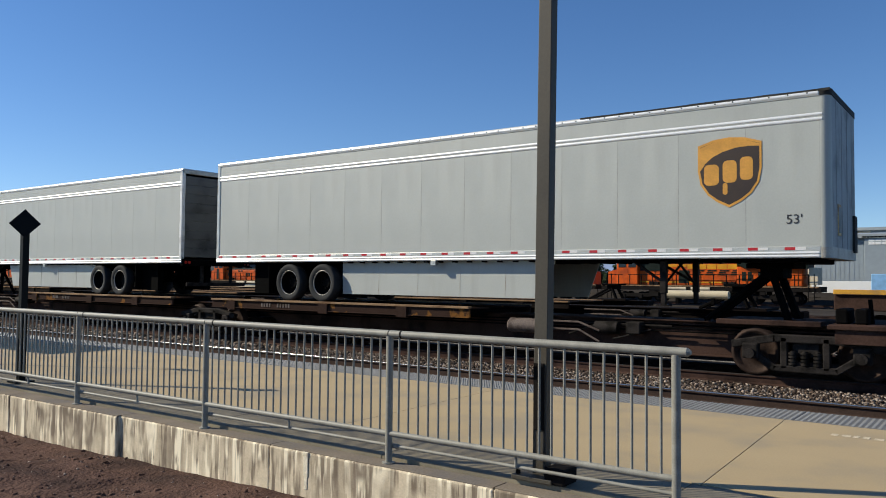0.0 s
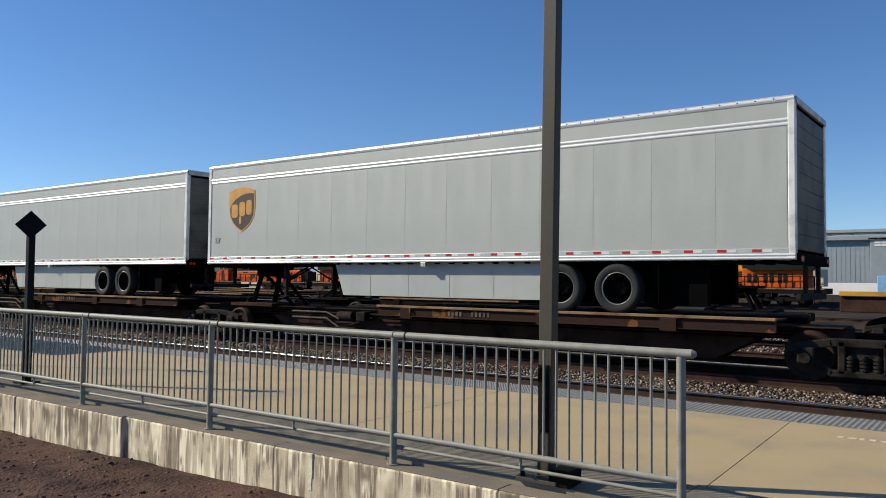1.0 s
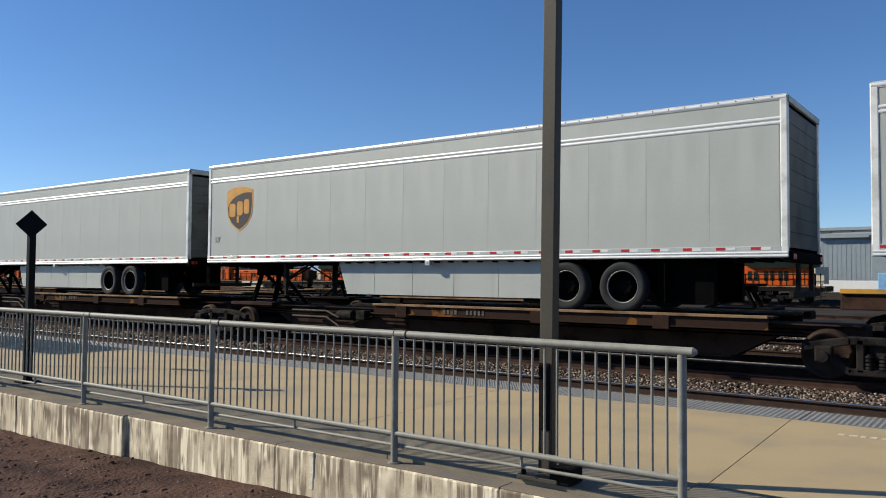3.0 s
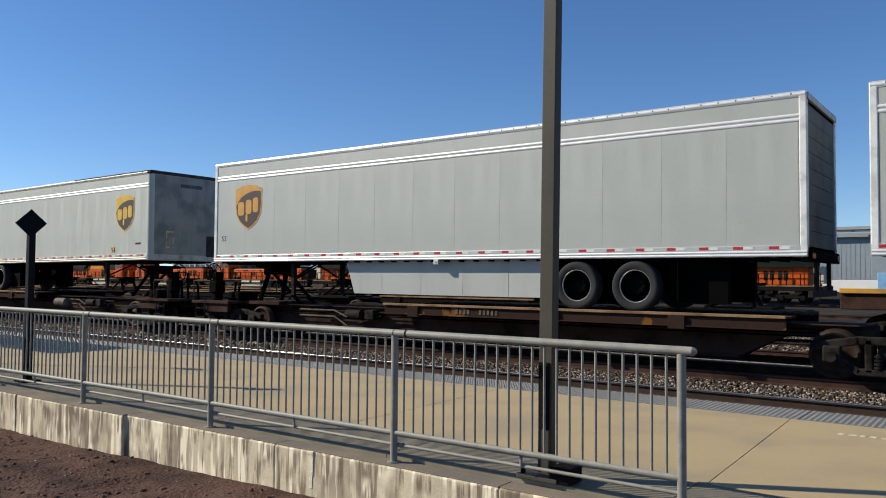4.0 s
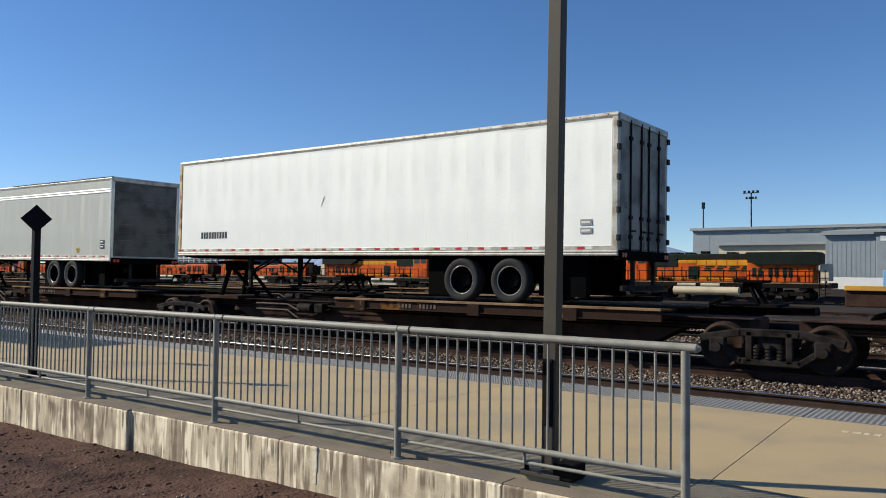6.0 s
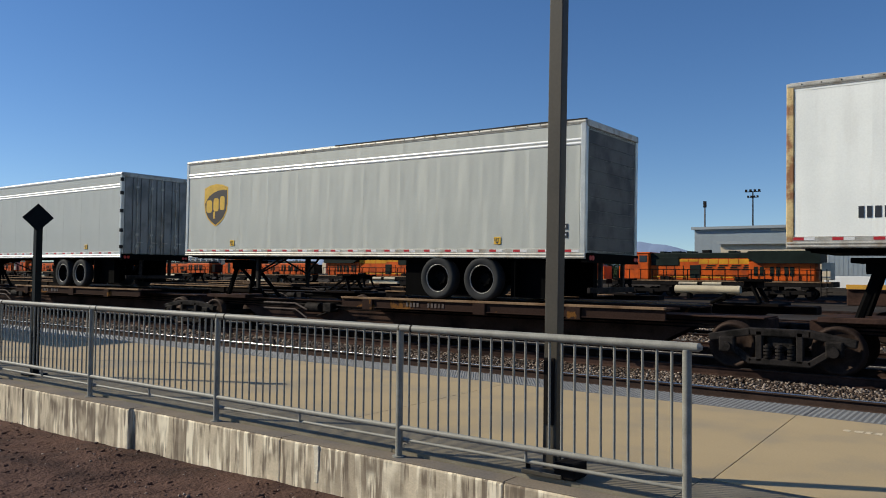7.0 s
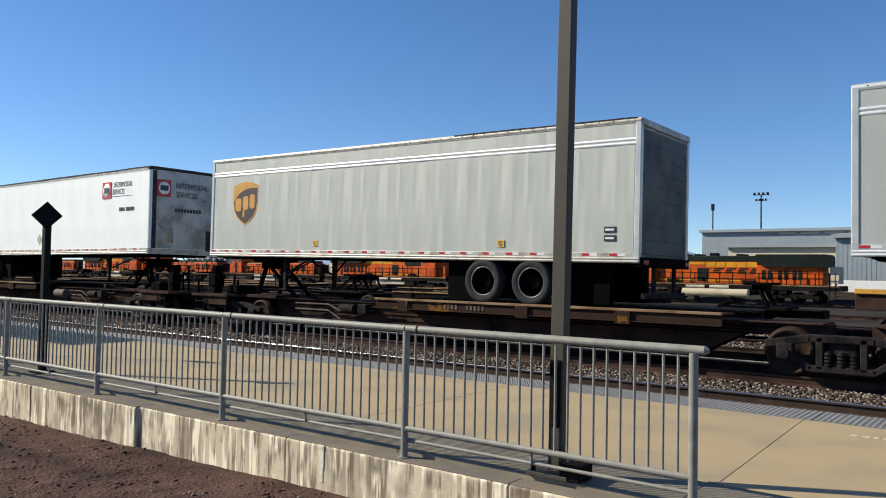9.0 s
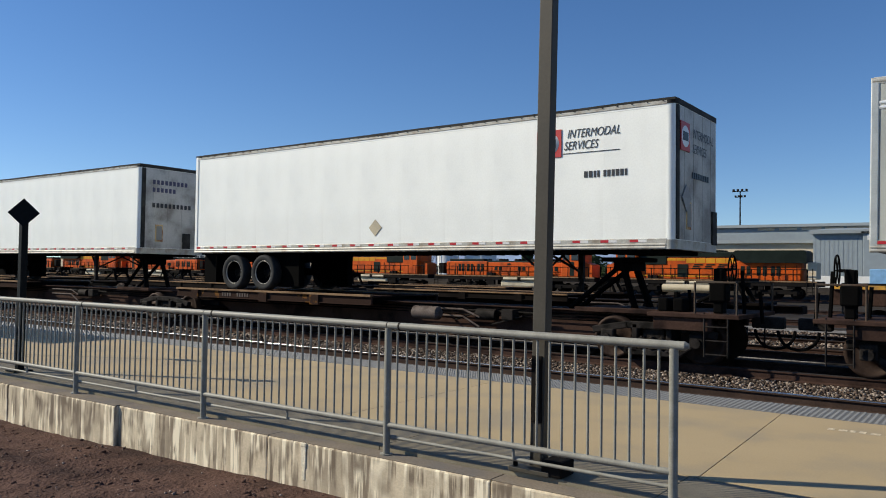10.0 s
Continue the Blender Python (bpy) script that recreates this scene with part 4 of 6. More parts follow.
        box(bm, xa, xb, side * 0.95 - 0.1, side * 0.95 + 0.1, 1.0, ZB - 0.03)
        part("dark_fore_box", bm, M["under"], tr)
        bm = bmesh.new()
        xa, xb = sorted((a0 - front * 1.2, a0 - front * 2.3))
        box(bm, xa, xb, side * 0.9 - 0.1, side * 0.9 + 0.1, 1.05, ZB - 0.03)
        part("dark_aft_box", bm, M["under"], tr)
    # landing legs
    xl = nose - front * 3.0
    for side in (-1, 1):
        bm = bmesh.new()
        box(bm, xl - 0.06, xl + 0.06, side * 0.95 - 0.06, side * 0.95 + 0.06, 1.25, ZB, 0.008)
        box(bm, xl - 0.045, xl + 0.045, side * 0.95 - 0.045, side * 0.95 + 0.045, 1.02, 1.3, 0.006)
        box(bm, xl - 0.13, xl + 0.13, side * 0.95 - 0.11, side * 0.95 + 0.11, 1.0, 1.03, 0.006)
        tube(bm, (xl, side * 0.95, 1.45), (xl - front * 0.75, side * 0.7, ZB), 0.03, 6)
        tube(bm, (xl, side * 0.95, 1.4), (xl, -side * 0.2, ZB), 0.025, 6)
        part("landing_leg", bm, M["steel_dirty"], tr)
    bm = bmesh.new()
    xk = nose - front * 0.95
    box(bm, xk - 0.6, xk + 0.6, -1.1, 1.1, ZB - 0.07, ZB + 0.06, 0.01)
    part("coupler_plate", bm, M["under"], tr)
    if skirt:
        xs = sorted((a0 + front * 1.15, a0 + front * 7.2))
        lo = [(xs[0] + (0.02 if front > 0 else 0.30), 1.09), (xs[1] - (0.30 if front > 0 else 0.02), 1.09), (xs[1], ZB - 0.005), (xs[0], ZB - 0.005)]
        sk = part("side_skirt", extrude_y(bmesh.new(), lo, -h + 0.20, -h + 0.22), M[paint], tr, "smooth grey aerodynamic side skirt")
        part("side_skirt", extrude_y(bmesh.new(), lo, h - 0.22, h - 0.20), M[paint], tr)
        bm = bmesh.new()
        for k in range(1, 5):
            xx = xs[0] + (xs[1] - xs[0]) * k / 5
            box(bm, xx - 0.004, xx + 0.004, -h + 0.196, -h + 0.202, 1.1, ZB - 0.01)
        part("skirt_seams", bm, M["alu_dirty"], sk)
        bm = bmesh.new()
        xm = (xs[0] + xs[1]) / 2
        box(bm, xm - 0.07, xm + 0.07, -h - 0.02, -h + 0.05, ZB - 0.10, ZB + 0.01, 0.008)
        box(bm, xm - 0.025, xm + 0.025, -h - 0.028, -h - 0.018, ZB - 0.06, ZB - 0.03)
        part("side_lamp", bm, M["alu"], tr, "small side marker lamp bracket")
    if emblem:
        shield(tr, emblem[0] - x0, emblem[1], emblem[2], old and x0 > -170)
    return tr


def bogie(parent, x, turns=True):
    """A two-axle freight truck: cast side frames, bolster, springs, two wheelsets."""
    bg_ = part("bogie", box(bmesh.new(), x - 0.22, x + 0.22, -1.0, 1.0, 0.18, 0.46, 0.03), M["steel_dirty"], parent, "cast steel freight truck")
    for s in (-1, 1):
        pts = [(-1.22, 0.30), (-1.22, 0.44), (-0.55, 0.56), (0.55, 0.56), (1.22, 0.44), (1.22, 0.30), (0.95, 0.26), (0.62, 0.02), (0.42, -0.06), (-0.42, -0.06), (-0.62, 0.02), (-0.95, 0.26)]
        bm = bmesh.new()
        ro = [(x + a, c) for a, c in pts]
        # two windows in the casting, framed by straps
        for (xa, za), (xb, zb), w in (((-1.2, 0.37), (-0.5, 0.5), 0.07), ((0.5, 0.5), (1.2, 0.37), 0.07), ((-0.5, 0.5), (0.5, 0.5), 0.07), ((-1.0, 0.32), (-0.5, -0.02), 0.06), ((1.0, 0.32), (0.5, -0.02), 0.06), ((-0.5, -0.02), (0.5, -0.02), 0.06), ((-0.34, 0.0), (-0.34, 0.5), 0.06), ((0.34, 0.0), (0.34, 0.5), 0.06)):
            d = Vector((xb - xa, 0, zb - za))
            box(bm, -0.03, d.length + 0.03, -0.07, 0.07, -w, w, 0.02, m=pose(x + xa, s * 1.02, za) @ pose(0, 0, 0, 0, -math.degrees(math.atan2(d.z, d.x)), 0))
        part("side_frame", bm, M["steel_dirty"], bg_)
        for k in (-0.2, 0.0, 0.2):
            bm = bmesh.new()
            for z in range(4):
                tube(bm, (x + k, s * 1.04, 0.05 + z * 0.06), (x + k, s * 1.04, 0.085 + z * 0.06), 0.075, 10)
            tube(bm, (x + k, s * 1.04, 0.03), (x + k, s * 1.04, 0.29), 0.045, 8)
            part("spring", bm, M["steel_dirty"], bg_)
        for a in (-0.89, 0.89):
            bm = bmesh.new()
            box(bm, x + a - 0.14, x + a + 0.14, s * 1.06 - 0.09, s * 1.06 + 0.09, 0.12, 0.40, 0.03)
            tube(bm, (x + a, s * 1.14, 0.22), (x + a, s * 1.22, 0.22), 0.09, 12)
            part("axle_box", bm, M["steel_dirty"], bg_)
    for a in (-0.89, 0.89):
        bm = bmesh.new()
        tube(bm, (0, -1.15, 0), (0, 1.15, 0), 0.085, 12)
        for s in (-1, 1):
            lathe_y(bm, [(0.0, 0.06), (0.12, 0.06), (0.16, 0.02), (0.33, 0.0), (0.36, 0.05), (0.42, 0.05), (0.425, -0.06), (0.45, -0.075), (0.45, -0.10), (0.30, -0.06), (0.0, -0.04)], (0, s * 0.75, 0), 26, s)
        ws = part("wheelset", bm, M["wheel_steel"], bg_, "rusty steel wheelset", at=pose(x + a, 0, 0.22))
        if turns:
            WHEELSETS.append((ws, x + a))


def spine_unit(x0, a, b, deck, hitch, front, coupled=None, tank=None, bogies=(), at=None, hz=1.83):
    """One platform of an articulated spine car, from joint a to joint b (both at the start)."""
    sc = thing("spine_car", "brown articulated spine car carrying a semi-trailer", "rail car", group="spine cars of the train")
    if at is None:
        MOVERS.append((sc, x0))
    else:
        sc.matrix_basis = at
        tagged(sc, "empty dark spine car parked on a yard track", group="parked spine cars")
    body, plate = (M["car_brown"], M["deck_rust"]) if at is None else (M["car_dark"], M["car_dark"])
    a, b = a - x0, b - x0
    d0, d1, hx = deck[0] - x0, deck[1] - x0, hitch - x0
    bm = bmesh.new()
    pts = [(a + 0.35, 0.48), (a + 0.35, 0.70), (b - 0.35, 0.70), (b - 0.35, 0.48), (b - 1.8, 0.48), (b - 2.6, 0.07), (a + 2.6, 0.07), (a + 1.8, 0.48)]
    extrude_y(bm, pts, -0.36, 0.36)
    gd = part("girder", bm, body, sc, "rust-brown central box girder")
    bm = bmesh.new()
    box(bm, a + 0.4, b - 0.4, -0.5, 0.5, 0.70, 0.725, 0.004)
    box(bm, a + 2.6, b - 2.6, -0.5, 0.5, 0.05, 0.075, 0.004)
    part("flange", bm, body, gd)
    # wheel deck with its side channels
    bm = bmesh.new()
    for s in (-1, 1):
        box(bm, d0, d1, s * 0.95 - 0.38, s * 0.95 + 0.38, 0.82, 0.86, 0.004)
    dk = part("deck", bm, plate, sc, "rusty steel wheel deck")
    for s in (-1, 1):
        bm = bmesh.new()
        box(bm, d0, d1, s * 1.33 - 0.03, s * 1.33 + 0.03, 0.64, 0.835, 0.006)
        box(bm, d0, d1, s * 1.355 - 0.05, s * 1.355 + 0.05, 0.63, 0.65, 0.004)
        part("side_channel", bm, plate, dk)
        bm = bmesh.new()
        box(bm, d0, d1, s * 1.345 - 0.065, s * 1.345 + 0.065, 0.835, 0.885, 0.006)
        part("deck_lip", bm, M["deck_lip"], dk, "worn pale yellow-brown deck edge")
        for xx in (d0 + 0.9, (d0 + d1) / 2, d1 - 1.9):
            bm = bmesh.new()
            box(bm, xx - 0.16, xx + 0.16, s * 1.39 - 0.03, s * 1.39 + 0.03, 0.58, 0.83, 0.01)
            part("bracket", bm, plate, dk)
    x = d0 + 0.3
    while x < d1:
        bm = bmesh.new()
        box(bm, x - 0.06, x + 0.06, -1.3, 1.3, 0.66, 0.82, 0.0)
        part("cross_bearer", bm, M["car_black"], dk)
        x += 1.4
    # trailer hitch: raised stand with slanting struts
    bm = bmesh.new()
    for y in (-0.32, 0.32):
        tube(bm, (hx - front * 0.05, y, hz - 0.03), (hx + front * 0.32, y * 1.3, 0.72), 0.075, 6)
        tube(bm, (hx - front * 0.1, y, hz - 0.2), (hx - front * 1.25, y * 0.8, 0.74), 0.055, 6)
    box(bm, hx - 0.42, hx + 0.42, -0.5, 0.5, hz - 0.09, hz, 0.015)
    box(bm, hx - 0.2, hx + 0.2, -0.38, 0.38, hz - 0.28, hz - 0.08, 0.02)
    part("hitch", bm, M["car_black"], sc, "black fifth-wheel hitch stand")
    bm = bmesh.new()
    box(bm, hx - 0.9, hx + 0.9, -0.75, 0.75, 0.70, 0.79, 0.01)
    part("hitch_base", bm, body, sc)
    # brake gear on the girder
    bm = bmesh.new()
    xb = hx - front * 3.4
    tube(bm, (xb, -0.62, 0.52), (xb + 0.5, -0.62, 0.52), 0.13, 14)
    box(bm, xb + 0.7, xb + 1.0, -0.75, -0.45, 0.42, 0.66, 0.02)
    tube(bm, (xb - 0.8, -0.58, 0.60), (xb + 1.6, -0.58, 0.60), 0.02, 6)
    tube(bm, (xb - 0.6, -0.66, 0.36), (xb + 0.1, -0.66, 0.60), 0.02, 6)
    tube(bm, (xb + 0.4, -0.66, 0.30), (xb + 1.2, -0.66, 0.52), 0.018, 6)
    part("brake_gear", bm, M["steel_dirty"], sc)
    bm = bmesh.new()
    for za, zb in ((0.62, 0.62), (0.46, 0.40)):
        tube(bm, (xb - 1.6, -0.80, za), (xb - 0.3, -0.80, za), 0.022, 6)
        tube(bm, (xb - 0.3, -0.80, za), (xb + 0.15, -0.80, zb - 0.16), 0.022, 6)
    part("brake_rod", bm, M["reservoir"], sc, "worn pale brake rods")
    if at is None:
        # worn stencil on the deck's side, as plain bars
        cx = d0 + 2.1
        for k in range(11):
            if k not in (4, 5):
                bm = bmesh.new()
                box(bm, cx, cx + 0.06, -1.372, -1.359, 0.69, 0.79)
                part("stencil_bar", bm, M["reservoir"], dk)
            cx += 0.105
    for k in range(3):
        bm = bmesh.new()
        tube(bm, (a + 1.0, -0.42 - 0.06 * k, 0.62 - 0.06 * k), (b - 1.0, -0.42 - 0.06 * k, 0.62 - 0.06 * k), 0.014, 6)
        part("brake_pipe", bm, M["car_black"], sc)
    if tank is not None:
        bm = bmesh.new()
        tk = tank - x0
        tube(bm, (tk + 0.06, -1.12, 0.52), (tk + 0.74, -1.12, 0.52), 0.155, 18)
        tube(bm, (tk, -1.12, 0.52), (tk + 0.06, -1.12, 0.52), 0.09, 18, 0.155)
        tube(bm, (tk + 0.74, -1.12, 0.52), (tk + 0.80, -1.12, 0.52), 0.155, 18, 0.09)
        part("air_reservoir", bm, M["reservoir"], sc, "dusty cylindrical air reservoir")
        bm = bmesh.new()
        for q in (0.2, 0.6):
            box(bm, tk + q - 0.02, tk + q + 0.02, -1.15, -0.3, 0.66, 0.70)
        part("tank_bracket", bm, M["car_black"], sc)
    for x in bogies:
        bogie(sc, x - x0, at is None)
    if coupled is not None:
        end = coupled[0] - x0
        s = coupled[1]                  # +1: the coupler points the way of travel
        bm = bmesh.new()
        box(bm, min(end - s * 2.2, end - s * 0.5), max(end - s * 2.2, end - s * 0.5), -1.32, 1.32, 0.70, 0.78, 0.012)
        for y in (-1.2, 1.2):
            box(bm, min(end - s * 2.1, end - s * 1.0), max(end - s * 2.1, end - s * 1.0), y - 0.06, y + 0.06, 0.46, 0.70, 0.01)
        part("end_platform", bm, body, sc, "brown steel end platform")
        bm = bmesh.new()
        box(bm, min(end - s * 0.6, end - s * 0.02), max(end - s * 0.6, end - s * 0.02), -0.11, 0.11, 0.50, 0.72, 0.03)
        part("coupler", bm, M["steel_dirty"], sc)
        for y in (-1.3, 1.3):
            bm = bmesh.new()
            xa = end - s * 0.7
            for dx in (0.0, 0.42):
                tube(bm, (xa - s * dx, y, 0.0), (xa - s * dx, y, 0.8), 0.018, 6)
            for z in (0.05, 0.3, 0.55):
                tube(bm, (xa, y, z), (xa - s * 0.42, y, z), 0.014, 6)
            part("ladder", bm, M["steel_dirty"], sc)
        # grab hoops, brake stand and hose
        for y in (-1.28, 1.28):
            bm = bmesh.new()
            xa, xb = end - s * 0.55, end - s * 1.3
            for x in (xa, xb):
                tube(bm, (x, y, 0.78), (x, y, 1.36), 0.02, 6)
            tube(bm, (xa - 0.02, y, 1.36), (xb + 0.02, y, 1.36), 0.02, 6)
            part("grab_rail", bm, M["grab"], sc, "worn pale grab hoop")
        for x in (end - s * 1.75, end - s * 2.05):
            bm = bmesh.new()
            box(bm, x - 0.1, x + 0.1, -0.9, -0.2, 0.78, 1.04, 0.03)
            part("valve_box", bm, M["car_black"], sc)
        for k, x in enumerate((0.35, 0.62, 0.95, 1.2, 1.62)):
            bm = bmesh.new()
            tube(bm, (end - s * x, -0.3 - 0.2 * (k % 3), 0.6), (end - s * (x + 0.05), -0.3 - 0.2 * (k % 3), 1.2 + 0.13 * ((k * 3) % 4)), 0.035, 6)
            part("stanchion", bm, M["car_black"], sc)
        bm = bmesh.new()
        xs = end - s * 1.0
        box(bm, xs - 0.09, xs + 0.09, -0.9, -0.62, 0.78, 1.62, 0.03)
        box(bm, xs - 0.15, xs + 0.15, -0.95, -0.6, 1.0, 1.35, 0.03)
        tube(bm, (xs, -0.75, 1.6), (xs + s * 0.2, -0.75, 1.6), 0.03, 8)
        part("brake_stand", bm, M["car_black"], sc, "black hand-brake housing")
        bm = bmesh.new()
        xw = xs + s * 0.22
        for k in range(20):
            p, q = 2 * math.pi * k / 20, 2 * math.pi * (k + 1) / 20
            tube(bm, (xw, -0.75 + 0.27 * math.cos(p), 1.6 + 0.27 * math.sin(p)), (xw, -0.75 + 0.27 * math.cos(q), 1.6 + 0.27 * math.sin(q)), 0.016, 6)
        for k in range(3):
            p = math.pi * k / 3
            tube(bm, (xw, -0.75 + 0.27 * math.cos(p), 1.6 + 0.27 * math.sin(p)), (xw, -0.75 - 0.27 * math.cos(p), 1.6 - 0.27 * math.sin(p)), 0.012, 6)
        part("brake_wheel", bm, M["car_black"], sc, "black hand-brake wheel")
        bm = bmesh.new()
        for k in range(8):
            p, q = math.pi * k / 8, math.pi * (k + 1) / 8
            tube(bm, (end - s * 0.1 - s * 0.35 * math.cos(p), -0.45, 0.5 - 0.34 * math.sin(p)), (end - s * 0.1 - s * 0.35 * math.cos(q), -0.45, 0.5 - 0.34 * math.sin(q)), 0.028, 6)
        part("air_hose", bm, M["car_black"], sc)
    return sc


def train():
    g, o = "grey_side", "grey_old"
    new_label = "light grey 53-foot box trailer with side skirt and shield emblem"
    t0 = trailer("semi_trailer", new_label, -18.53, 16.10, 1, g, axles=(-15.51, -14.28), end="nose", grime=(11.5, 16.1, 0.05), emblem=(-4.09, 3.50, 1.12))
    for x0, L, ax, em in ((-36.28, 16.10, (-24.72, -23.47), -34.78), (-53.40, 16.08, (-41.92, -40.67), -51.89), (-70.66, 16.0, (-58.95, -57.72), -69.25), (-87.60, 16.0, (-75.95, -74.70), -86.11)):
        t = trailer("semi_trailer", new_label, x0, L, -1, g, axles=ax, end="roll", emblem=(em, 3.48, 1.12), post="post_white")
        lettering("number", "53'", 0.21, M["ink"], t, pose(0.33, -HALF - 0.001, 2.50))
    lettering("number", "53'", 0.23, M["ink"], t0, pose(15.39, -HALF - 0.001, 2.49))
    t5 = trailer("semi_trailer", "older dented light grey box trailer with yellow shield emblem", -104.23, 13.40, 1, o, skirt=False, axles=(-102.15, -100.90), end="nose", grime=(8.8, 13.4, 0.08), old=True, post="grey_old", emblem=(-92.25, 3.49, 1.07))
    LEAN[t5.name] = (-0.38, 0.0)
    bars(t5, 12.6, 2.42, (9,), 0.05, M["ink"], seed=4)
    t6 = trailer("semi_trailer", "white box trailer with black-hinged rear doors and rusty corner post", -124.29, 14.42, -1, "white_old", skirt=False, stripe=False, axles=(-113.64, -112.37), end="doors", old=True, post="alu_dirty", post0="rust_post")
    LEAN[t6.name] = (0.36, 0.08)
    lettering("number", "110", 0.2, M["ink"], t6, pose(14.418, -1.17, 2.86, 0, 0, 90))
    bars(t6, 1.12, 2.40, (10,), 0.19, M["ink"], seed=7)
    for z, n in ((2.92, 3), (2.66, 5)):
        for k in range(n):
            part("serial_bar", box(bmesh.new(), 14.40, 14.422, 0.78 + 0.085 * k, 0.84 + 0.085 * k, z, z + 0.16), M["ink"], t6)
    for k in range(10):
        part("serial_bar", box(bmesh.new(), 13.40, 13.413, -0.2 + 0.085 * k, -0.14 + 0.085 * k, 4.30, 4.42), M["ink"], t5)
    AXLE["z"] = 1.43
    t7 = trailer("semi_trailer", "light grey box trailer with wavy sides, no skirt, shield emblem", -141.52, 13.41, -1, o, skirt=False, axles=(-131.86, -130.63), end="roll", grime=(6.3, 13.41, 0.035), emblem=(-140.08, 3.44, 1.10), old=True)
    AXLE["z"] = 1.36
    LEAN[t7.name] = (0.55, 0.04)
    t8 = trailer("semi_trailer", "light grey box trailer with ribbed rear doors and shield emblem", -158.72, 13.66, -1, g, skirt=False, axles=(-148.83, -147.64), end="ribbed", emblem=(-157.18, 3.40, 1.10))
    AXLE["z"] = 1.45
    t9 = trailer("semi_trailer", "pale grey box trailer with dented sides and shield emblem", -175.98, 13.56, -1, o, skirt=False, axles=(-166.10, -164.86), end="roll", grime=(9.0, 13.46, 0.03), emblem=(-174.4, 3.47, 1.10), old=True)
    AXLE["z"] = 1.36
    LEAN[t9.name] = (0.56, 0.0)
    t10 = trailer("semi_trailer", "white box trailer with dark roof edge and printed lettering", -193.59, 14.43, 1, "white_side", skirt=False, stripe=False, axles=(-191.81, -190.58), end="nose", grime=(0.0, 14.43, 0.045), post="white_side", rail="alu_dirty")
    LEAN[t10.name] = (-0.28, 0.0)
    t11 = trailer("semi_trailer", "white box trailer with dark roof edge on a spine car", -210.9, 14.43, 1, "white_side", skirt=False, stripe=False, axles=(-209.1, -207.87), end="nose", grime=(0.0, 14.43, 0.045), post="white_side", rail="alu_dirty")
    for t in (t10,):
        lettering("printed_word", "INTERMODAL", 0.25, M["ink"], t, pose(12.17, -HALF - 0.003, 4.18), 0.3, 0.74)
        lettering("printed_word", "SERVICES", 0.25, M["ink"], t, pose(12.10, -HALF - 0.003, 3.94), 0.3, 0.74)
        part("underline", box(bmesh.new(), 12.08, 13.32, -HALF - 0.005, -HALF + 0.004, 3.86, 3.875), M["ink"], t)
        bars(t, 12.56, 3.35, (4,), 0.13, M["ink"], seed=2)
        bars(t, 12.98, 3.35, (6,), 0.13, M["ink"], seed=3)
        bm = bmesh.new()
        box(bm, 11.48, 12.05, -HALF - 0.014, -HALF - 0.004, 3.81, 4.38, 0.002)
        mark = part("red_mark", bm, M["ink_red"], t, "red square mark with white field")
        part("mark_field", lathe_y(bmesh.new(), [(0.0, 0), (0.23, 0), (0.235, 0.006)], (11.765, -HALF - 0.018, 4.095), 24), M["white_reflector"], mark)
        bm = bmesh.new()
        box(bm, 11.60, 11.93, -HALF - 0.024, -HALF - 0.018, 4.0, 4.19, 0.004)
        part("mark_bar", bm, M["ink"], mark)
        part("placard", box(bmesh.new(), -0.145, 0.145, -0.004, 0.004, -0.145, 0.145, 0.002), M["cream"], t, "worn diamond placard holder", at=pose(7.03, -HALF - 0.004, 2.48, 0, 45, 0))
        lettering("printed_word", "INTERMODAL", 0.26, M["ink"], t, pose(14.43 + 0.032, -0.42, 4.12, 0, 0, 90), 0.25, 0.8)
        lettering("printed_word", "SERVICES", 0.26, M["ink"], t, pose(14.43 + 0.032, -0.42, 3.82, 0, 0, 90), 0.25, 0.8)
        bm = bmesh.new()
        box(bm, 14.44, 14.462, -1.08, -0.58, 3.80, 4.36, 0.002)
        mark = part("red_mark", bm, M["ink_red"], t, "red square mark with white field")
        bm = bmesh.new()
        tube(bm, (14.46, -0.83, 4.08), (14.466, -0.83, 4.08), 0.21, 20)
        part("mark_field", bm, M["white_reflector"], mark)
        bm = bmesh.new()
        box(bm, 14.465, 14.47, -0.98, -0.68, 4.0, 4.17)
        part("mark_bar", bm, M["ink"], mark)
        for k in range(9):
            bm = bmesh.new()
            box(bm, 14.45, 14.462, -0.4 + 0.115 * k, -0.32 + 0.115 * k, 3.32, 3.44)
            part("serial_bar", bm, M["ink"], t)
        part("placard", box(bmesh.new(), -0.006, 0.006, -0.19, 0.19, -0.19, 0.19, 0.003), M["ink_grey"], t, "dark diamond placard", at=pose(14.46, -0.75, 2.9, 45, 0, 0))
    for z, n in ((4.15, 9), (3.9, 6), (3.4, 10)):
        for k in range(n):
            bm = bmesh.new()
            box(bm, 14.45, 14.462, -0.85 + 0.15 * k, -0.76 + 0.15 * k, z, z + 0.14)
            part("serial_bar", bm, M["ink" if z < 3.5 else "ink_blue"], t11)
    bm = bmesh.new()
    box(bm, 14.45, 14.47, 0.3, 0.6, 2.1, 2.6, 0.004)
    part("service_door", bm, M["roof_dark"], t11)
